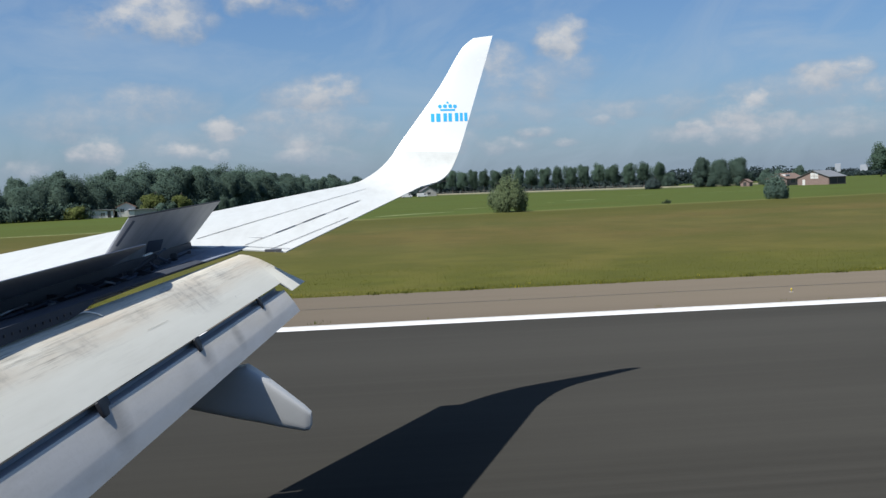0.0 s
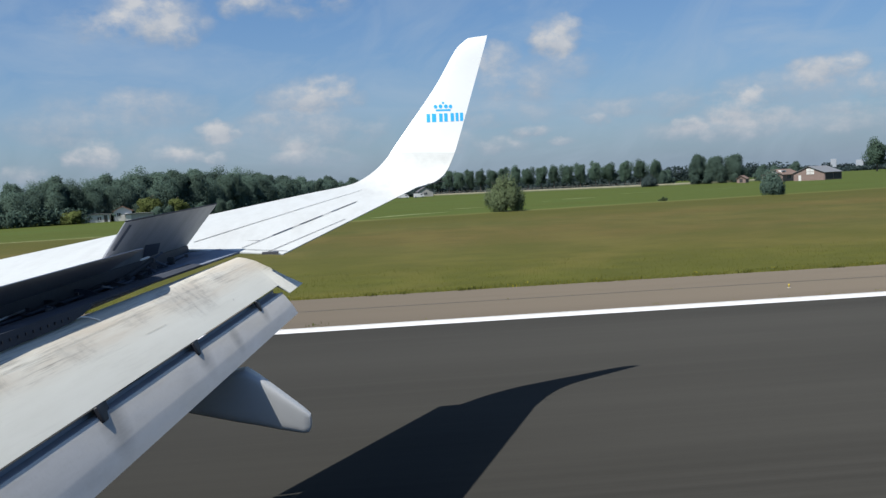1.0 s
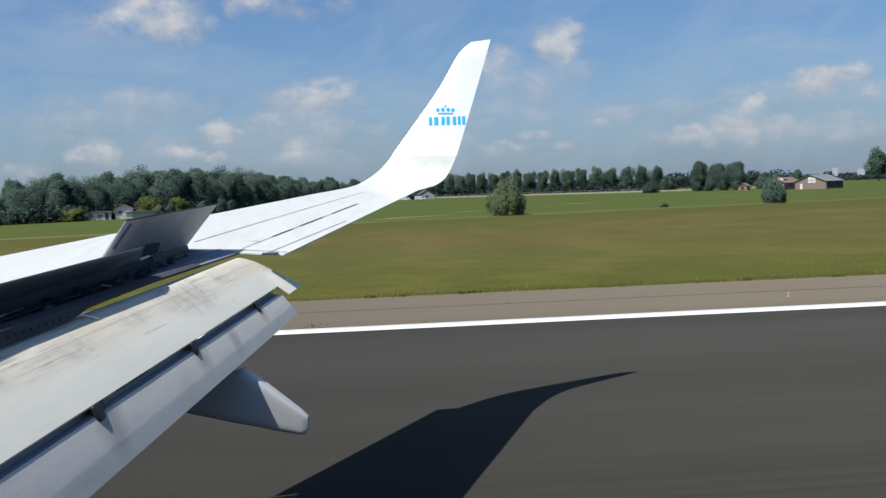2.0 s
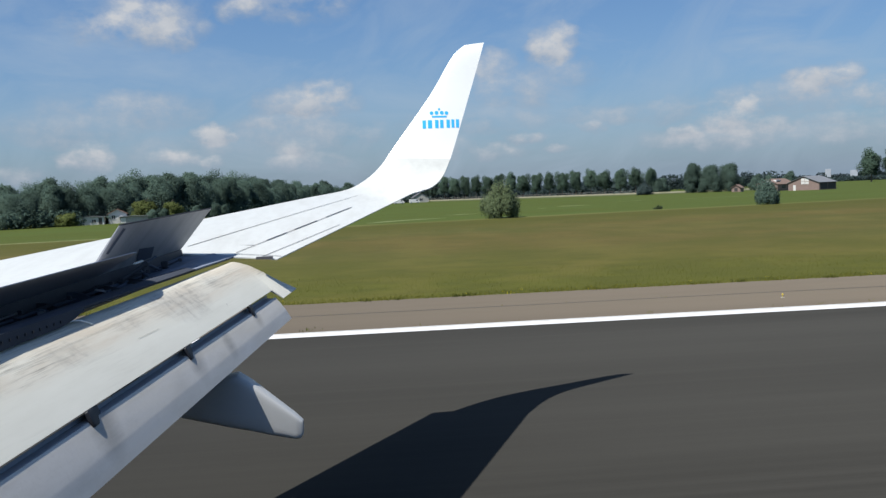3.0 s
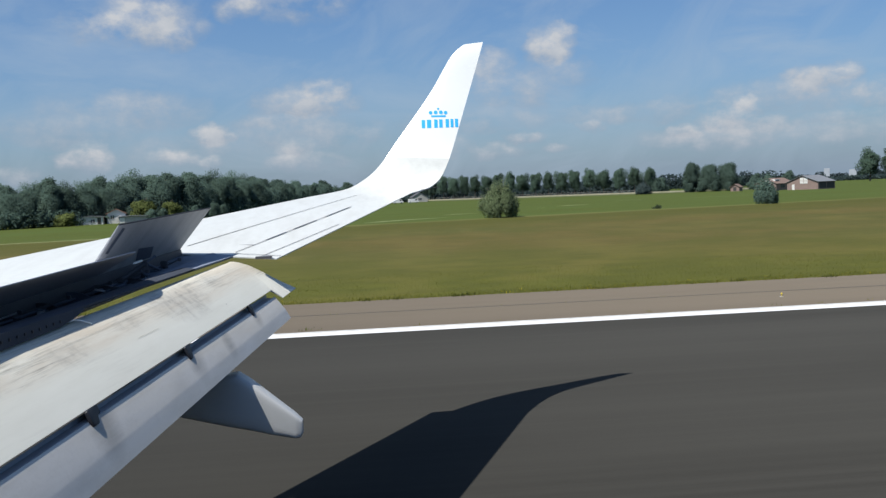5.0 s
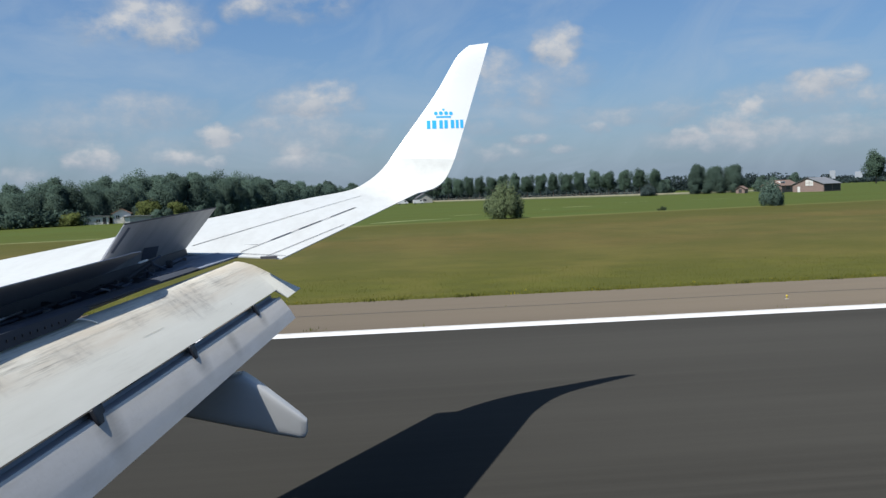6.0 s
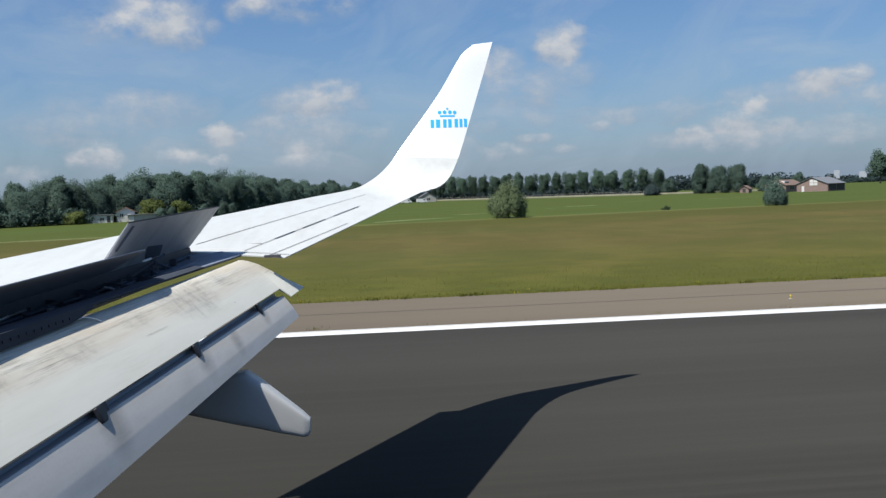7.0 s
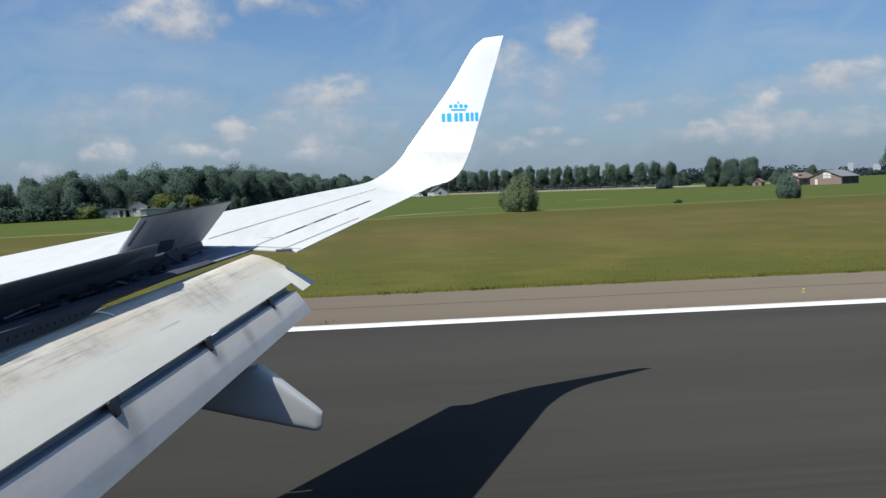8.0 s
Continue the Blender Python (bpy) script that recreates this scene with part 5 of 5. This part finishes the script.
def far_woods(name, seed, line, height, label, mat=None, leaf=1.0, thick=55):
    """A distant belt of trees as one mass of leaf clumps."""
    r = np.random.default_rng(seed)
    vs, fs = [], []
    for (x, y), (x2, y2) in zip(line, line[1:]):
        length = math.hypot(x2 - x, y2 - y)
        for k in range(int(length * thick)):
            f = r.random()
            px, py = x + (x2 - x) * f, y + (y2 - y) * f
            top = height * (0.72 + 0.28 * math.sin(px * 0.21) * math.sin(px * 0.083 + 1) + 0.12 * math.sin(px * 0.9))
            p = np.array((px + r.normal() * 2, py + r.normal() * 3, top * r.random() ** 0.75))
            t, b = r.normal(size=3), r.normal(size=3)
            s = r.uniform(0.5, 1.2) * leaf
            base = len(vs)
            vs += [p - t * s * 0.5, p - b * s * 0.5, p + t * s * 0.5, p + b * s * 0.5]
            fs.append((base, base + 1, base + 2, base + 3))
    ob = mesh_object(name, vs, fs, mat or LEAF_HAZE)
    tagged(ob, label, "woodland", kind="stuff")


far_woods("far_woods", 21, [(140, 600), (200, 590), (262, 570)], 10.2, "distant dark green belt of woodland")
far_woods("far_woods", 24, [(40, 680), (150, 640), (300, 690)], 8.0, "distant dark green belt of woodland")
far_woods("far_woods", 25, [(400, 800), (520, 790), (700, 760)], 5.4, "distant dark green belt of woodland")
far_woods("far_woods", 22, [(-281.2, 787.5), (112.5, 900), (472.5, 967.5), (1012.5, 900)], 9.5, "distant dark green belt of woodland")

far_woods("undergrowth", 26, [(-190, 168), (-118, 188), (-82, 220), (-52, 267), (-37, 336)], 4.6, "dense dark green undergrowth along the woodland edge", LEAF_WOOD, 0.4, 170)
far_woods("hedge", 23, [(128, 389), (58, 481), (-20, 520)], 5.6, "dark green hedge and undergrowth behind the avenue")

# ---- farm and houses ----


def gable_house(name, label, category, at, turn, w, d, eave, ridge, wall_mat, roof_mat, openings=(), gable_mat=None):
    """A house with its ridge along local y; openings: (side, along, bottom, width, height, material)."""
    h = thing(name, label, category, at, turn=turn)
    bm = bmesh.new()
    prof = [(-w / 2, 0), (w / 2, 0), (w / 2, eave), (0, ridge), (-w / 2, eave)]
    loft(bm, [[(x, y, z) for x, z in prof] for y in (0, d)])
    part("wall", bm, wall_mat, h)
    for sgn in (-1, 1):
        bm = bmesh.new()
        o = 0.35
        k = (ridge - eave) / (w / 2)
        xs = sgn * (w / 2 + o)
        ze = eave - o * k
        loft(bm, [[(0, y, ridge + 0.05), (xs, y, ze + 0.05), (xs, y, ze + 0.17), (0, y, ridge + 0.17)] for y in (-o, d + o)])
        part("roof", bm, roof_mat, h)
    for side_name, along, z0, ww, hh, mat in openings:
        bm = bmesh.new()
        if side_name == "front":
            box(bm, (along - ww / 2, -0.05, z0), (along + ww / 2, 0.05, z0 + hh))
        elif side_name == "left":
            box(bm, (-w / 2 - 0.05, along - ww / 2, z0), (-w / 2 + 0.05, along + ww / 2, z0 + hh))
        else:
            box(bm, (w / 2 - 0.05, along - ww / 2, z0), (w / 2 + 0.05, along + ww / 2, z0 + hh))
        opening = part("door" if mat in (RENDERED, TIMBER) else "window", bm, mat, h)
        if mat is PANE and side_name == "front":
            bm = bmesh.new()
            for lo, hi in (((along - ww / 2 - 0.08, -0.07, z0 - 0.08), (along + ww / 2 + 0.08, -0.055, z0)), ((along - ww / 2 - 0.08, -0.07, z0 + hh), (along + ww / 2 + 0.08, -0.055, z0 + hh + 0.08)),
                           ((along - 0.04, -0.07, z0), (along + 0.04, -0.055, z0 + hh))):
                box(bm, lo, hi)
            part("frame", bm, RENDERED, opening)
    return h


# Dark panels on the right side paint in the darkness of an open shed.
barn = gable_house("barn", "brick barn with white loft door and grey sheet roof", "barn", (149.4, 301.6, -0.03), -62, 12.2, 9.5, 2.6, 4.75, BRICK, ROOF_SHEET,
            [("front", 0.6, 2.1, 3.0, 2.0, RENDERED), ("front", -3.6, 0.0, 1.0, 1.9, RENDERED), 
             ("right", 2.6, 0.3, 4.0, 2.1, TIMBER), ("right", 7.0, 0.3, 4.2, 2.1, TIMBER)])
bm = bmesh.new()
for lo, hi in (((0.5, -0.075, 2.2), (0.62, -0.055, 4.0)), ((-0.8, -0.075, 2.95), (2.0, -0.055, 3.07))):
    box(bm, lo, hi)
part("door_bars", bm, BRICK, barn)
farm_house = gable_house("farm_house", "low red brick farmhouse with brown tiled roof", "house", (145.2, 321, -0.03), -58, 8.5, 11.0, 2.4, 4.3, BRICK, ROOF_TILE,
            [("front", 0.8, 2.5, 2.6, 1.2, RENDERED), ("front", -2.0, 0.9, 1.3, 1.3, PANE), ("front", 2.0, 0.9, 1.3, 1.3, PANE), ("right", 4.0, 0.9, 2.4, 1.3, PANE)])
# white dormer on the farmhouse roof
bm = bmesh.new()
box(bm, (1.0, 1.6, 2.6), (2.7, 4.6, 4.0), 0.03)
dormer = part("dormer", bm, RENDERED, farm_house, "white boarded dormer")
bm = bmesh.new()
box(bm, (2.70, 2.1, 3.1), (2.75, 4.1, 3.6))
part("window", bm, PANE, dormer)
gable_house("shed", "small brick shed with brown tiled roof", "shed", (140.5, 338, -0.03), -40, 3.4, 4.0, 1.6, 2.7, BRICK, ROOF_TILE, [("front", 0.0, 0.2, 1.2, 1.4, TIMBER)])
gable_house("house", "white rendered house with terracotta tiled roof before the woodland", "house", (-63.9, 235, -0.03), 14, 4.4, 7.0, 2.5, 3.6, RENDERED, ROOF_TERRA,
            [("front", -1.0, 1.2, 0.8, 0.9, PANE), ("right", 1.8, 1.3, 1.2, 0.9, PANE), ("right", 4.6, 1.3, 1.2, 0.9, PANE)])
gable_house("outbuilding", "low white outbuilding with a flat grey roof and dark windows", "outbuilding", (-69.6, 231.2, -0.03), 12, 6.6, 5.0, 1.85, 2.05, RENDERED, ROOF_SHEET,
            [("front", -1.7, 0.55, 0.9, 0.75, PANE), ("front", 0.9, 0.55, 0.9, 0.75, PANE), ("front", 2.4, 0.1, 0.8, 1.6, TIMBER)])
gable_house("garage", "long low grey garage with a flat roof before the woodland", "garage", (-59.2, 232.6, -0.03), 12, 6.8, 5.0, 1.6, 1.75, CONCRETE, ROOF_SHEET, [("front", -2.6, 0.1, 1.2, 1.3, RENDERED)])
gable_house("house", "cottage with terracotta tiled roof before the woodland", "house", (-96.0, 232, -0.03), 22, 6.4, 8.0, 2.2, 4.4, RENDERED, ROOF_TERRA,
            [("front", -1.4, 0.7, 1.0, 1.0, PANE), ("front", 1.4, 0.7, 1.0, 1.0, PANE)])
gable_house("house", "dark roofed house beyond the crop field", "house", (11.2, 472.5, -0.03), 0, 9.0, 9.0, 2.6, 5.4, BRICK, ROOF_DARK, [("front", -2.0, 0.9, 1.4, 1.3, PANE), ("front", 2.0, 0.9, 1.4, 1.3, PANE)])
gable_house("house", "grey house with dark roof beyond the crop field", "house", (27, 477, -0.03), 6, 8.0, 9.0, 2.6, 5.0, CONCRETE, ROOF_DARK, [("front", 0.0, 0.9, 1.6, 1.3, PANE)])


def van(x, y, turn):
    v = thing("van", "white delivery van parked by the field road", "van", (x, y, -0.03), turn=turn)
    bm = bmesh.new()
    prof = [(-2.6, 0.35), (2.4, 0.35), (2.5, 1.0), (1.9, 1.2), (1.4, 2.0), (-2.6, 2.1)]
    loft(bm, [[(px, w, pz) for px, pz in prof] for w in (-0.95, 0.95)])
    bmesh.ops.bevel(bm, geom=bm.edges[:], offset=0.08, segments=2, affect="EDGES")
    part("body", bm, CAR_WHITE, v, smooth=True)
    bm = bmesh.new()
    box(bm, (0.6, -0.97, 1.25), (1.5, -0.93, 1.8))
    part("window", bm, PANE, v)
    for wx in (-1.7, 1.6):
        for wy in (-0.98, 0.78):
            bm = bmesh.new()
            tube(bm, (wx, wy, 0.36), (wx, wy + 0.2, 0.36), 0.36, seg=18)
            wheel = part("wheel", bm, RUBBER, v)
            bm = bmesh.new()
            tube(bm, (wx, wy - 0.01, 0.36), (wx, wy + 0.21, 0.36), 0.2, seg=14)
            part("rim", bm, ALLOY, wheel)




def field_fence():
    """Low timber post-and-wire fence along the avenue's bank."""
    t = thing("field_fence", "long low dark timber post fence along the avenue", "fence", (117, 375.5, 0.55))
    step = (-69.8 * 1.55 / 30, 92 * 1.55 / 30)
    for i in range(31):
        bm = bmesh.new()
        box(bm, (step[0] * i - 0.11, step[1] * i - 0.11, 0), (step[0] * i + 0.11, step[1] * i + 0.11, 1.4), 0.01)
        part("post", bm, TIMBER, t)
    for z in (0.6, 1.2):
        bm = bmesh.new()
        a, e = Vector((0, -0.12, z)), Vector((step[0] * 30, step[1] * 30 - 0.12, z))
        loft(bm, [[p + Vector((0, dy, dz)) for dy, dz in ((-0.02, -0.03), (0.02, -0.03), (0.02, 0.03), (-0.02, 0.03))] for p in (a, e)])
        part("wire", bm, CONCRETE, t)


# low bank under the avenue: a grassy foot and a dry pale shoulder
BANK_LINE = [(164, 366), (133, 367), (117, 373.5), (47.2, 465.5), (8, 517)]
for name, mat, prof, label in (("bank_foot", LEAFY, ((-2.6, -0.05), (-0.9, 0.38), (-0.7, 0.30), (-0.7, -0.05)), "dark grassy foot of the avenue's bank"),
                               ("bank_shoulder", DRY, ((-0.9, 0.30), (-0.8, 0.42), (0.4, 0.92), (4.5, 0.92), (6.0, -0.05), (-0.9, -0.05)), "dry pale shoulder of the avenue's bank")):
    bm = bmesh.new()
    rings = []
    for i, (x, y) in enumerate(BANK_LINE):
        a, b = BANK_LINE[max(i - 1, 0)], BANK_LINE[min(i + 1, len(BANK_LINE) - 1)]
        d = Vector((b[0] - a[0], b[1] - a[1])).normalized()
        rings.append([(x + d.y * q, y - d.x * q, z) for q, z in prof])
    loft(bm, rings)
    tagged(part(name, bm, mat, None), label, kind="structure")


field_fence()


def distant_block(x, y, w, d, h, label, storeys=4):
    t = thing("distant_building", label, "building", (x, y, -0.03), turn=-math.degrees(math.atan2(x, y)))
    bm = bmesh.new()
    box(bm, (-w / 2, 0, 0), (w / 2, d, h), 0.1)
    part("wall", bm, HAZE_CLADDING, t)
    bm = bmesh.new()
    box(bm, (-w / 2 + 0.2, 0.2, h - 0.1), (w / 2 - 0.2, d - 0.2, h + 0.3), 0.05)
    part("roof", bm, HAZE_CLADDING, t)
    for s in range(storeys):
        bm = bmesh.new()
        z = h * (s + 0.35) / storeys
        box(bm, (-w * 0.42, -0.08, z), (w * 0.42, 0.05, z + h / storeys * 0.4))
        part("window", bm, PANE, t)


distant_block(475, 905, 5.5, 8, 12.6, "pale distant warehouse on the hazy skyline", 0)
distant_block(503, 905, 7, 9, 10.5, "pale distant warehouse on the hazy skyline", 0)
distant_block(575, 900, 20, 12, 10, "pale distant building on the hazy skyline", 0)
van(21.4, 434, 5)
van(14.1, 436.5, 4)

# ---- runway furniture ----


def edge_light(x, y):
    t = thing("runway_light", "small yellow elevated runway edge light on the shoulder", "runway light", (x, y, -0.004), "runway edge lights")
    bm = bmesh.new()
    tube(bm, (0, 0, 0), (0, 0, 0.03), 0.15, seg=16)
    part("base_plate", bm, CONCRETE, t)
    bm = bmesh.new()
    tube(bm, (0, 0, 0.03), (0, 0, 0.20), 0.03)
    part("stem", bm, YELLOW, t)
    bm = bmesh.new()
    tube(bm, (0, 0, 0.20), (0, 0, 0.25), 0.07, 0.08, 14)
    tube(bm, (0, 0, 0.25), (0, 0, 0.34), 0.075, 0.035, 14)
    part("lamp_head", bm, YELLOW, t)
    t.scale = (0.45, 0.45, 0.42)


for x in (-106.0, -46.0, 14.0, 74.0):
    edge_light(x, 29.9)


def marker_post(x, y):
    t = thing("marker_post", "white marker post with a dark band at the taxiway mouth", "marker post", (x, y, -0.03), "marker posts")
    bm = bmesh.new()
    tube(bm, (0, 0, 0), (0, 0, 0.52), 0.06, 0.055, 12)
    part("post", bm, RENDERED, t)
    bm = bmesh.new()
    tube(bm, (0, 0, 0.521), (0, 0, 0.60), 0.06, 0.06, 12)
    part("band", bm, BLACKRED, t)
    bm = bmesh.new()
    tube(bm, (0, 0, 0.601), (0, 0, 0.72), 0.055, 0.05, 12)
    part("cap", bm, RENDERED, t)


marker_post(-84.9, 39.5)
marker_post(-73.0, 39.3)
slab = thing("drain_cover", "flat pale concrete drain cover at the grass edge", "drain cover", (52.3, 35.9, -0.03))
bm = bmesh.new()
box(bm, (-0.9, -0.5, 0), (0.9, 0.5, 0.10), 0.02)
part("slab", bm, CONCRETE, slab)
bm = bmesh.new()
box(bm, (-0.6, -0.3, 0.10), (0.6, 0.3, 0.12), 0.01)
part("lid", bm, CONCRETE, slab)
sign = thing("taxiway_sign", "white taxiway sign board on two short posts", "sign", (-86.5, 87.9, -0.03), turn=0)
bm = bmesh.new()
box(bm, (-1.0, -0.08, 0.15), (1.0, 0.08, 0.95), 0.02)
part("board", bm, RENDERED, sign)
for x in (-0.9, 0.9):
    bm = bmesh.new()
    box(bm, (x - 0.06, -0.10, 0), (x + 0.06, 0.10, 1.0), 0.01)
    part("post", bm, CONCRETE, sign)

# exit taxiway ahead
bm = bmesh.new()
outline = [(-86.5, EDGE_Y), (-73.0, EDGE_Y), (-75.6, 38.0), (-75.5, 58.7), (-76.0, 75.5), (-76.4, 110.0), (-71.0, 122.0), (-62.0, 128.0), (-120.0, 128.0), (-120.0, 121.0), (-92.0, 119.0), (-84.2, 109.4), (-83.0, 79.9), (-83.6, 58.3), (-84.4, 38.0)]
bm.faces.new([bm.verts.new((x, y, -0.012)) for x, y in outline])
bmesh.ops.triangulate(bm, faces=bm.faces[:])
tagged(part("taxiway", bm, TAXI, None), "grey asphalt exit taxiway curving off through the grass", kind="structure")


# ---- grass and weeds ----
def tufts(name, seed, count, x0, x1, y0, y1, hi, mat, label, power=2.0, blades=5, spread=0.12):
    r = np.random.default_rng(seed)
    n = count * blades
    cx = np.repeat(r.uniform(x0, x1, count), blades)
    cy = np.repeat(y0 + (y1 - y0) * r.random(count) ** power, blades)
    px, py = cx + r.normal(size=n) * spread, cy + r.normal(size=n) * spread
    py = np.maximum(py, y0 - 0.05)
    h = hi * r.uniform(0.4, 1.0, n) * np.repeat(r.uniform(0.5, 1.2, count), blades)
    a = r.uniform(0, 2 * math.pi, n)
    w = h * r.uniform(0.10, 0.2, n)
    lx, ly = r.normal(size=n) * h * 0.4, r.normal(size=n) * h * 0.4
    v = np.empty((n, 3, 3))
    v[:, 0] = np.stack((px - np.cos(a) * w, py - np.sin(a) * w, np.full(n, -0.04)), 1)
    v[:, 1] = np.stack((px + np.cos(a) * w, py + np.sin(a) * w, np.full(n, -0.04)), 1)
    v[:, 2] = np.stack((px + lx, py + ly, h), 1)
    me = bpy.data.meshes.new(name)
    me.from_pydata(v.reshape(-1, 3).tolist(), [], np.arange(n * 3).reshape(-1, 3).tolist())
    me.materials.append(mat)
    return tagged(new(name, me), label, "grass", kind="stuff")


tufts("grass", 1, 9000, -45, 85, EDGE_Y, EDGE_Y + 12, 0.06, BLADES, "rough olive and straw coloured grass beside the runway", 1.6, 6, 0.4)
tufts("grass", 2, 4200, -45, 80, EDGE_Y - 0.12, EDGE_Y + 1.3, 0.09, WEEDS, "bright green grass fringe along the shoulder", 1.4, 6, 0.12)
tufts("flowers", 3, 60, -30, 60, EDGE_Y, EDGE_Y + 1.6, 0.085, FLOWERS, "small yellow wild flowers along the grass edge", 1.5, 5, 0.07)
tufts("weeds", 4, 60, -30, 60, LINE_Y + 0.6, LINE_Y + 0.9, 0.08, WEEDS, "low weeds in the shoulder's seams", 1.0, 6, 0.08)
tufts("weeds", 5, 50, -30, 60, 31.45, 31.6, 0.06, WEEDS, "low weeds in the shoulder's seams", 1.0, 5, 0.08)
tufts("weeds", 6, 30, -30, 60, EDGE_Y - 0.25, EDGE_Y + 0.2, 0.13, HERBS, "low dark weed clumps at the grass edge", 1.0, 40, 0.16)
tufts("weeds", 8, 5, 47.0, 47.9, 146.6, 147.2, 0.75, LEAF_BUSH, "low green herb patch out in the grass", 1.0, 50, 0.2)
tufts("weeds", 7, 6, -20, 40, LINE_Y + 0.7, LINE_Y + 1.1, 0.10, HERBS, "dry weed clumps beside the painted edge line", 1.0, 34, 0.2)
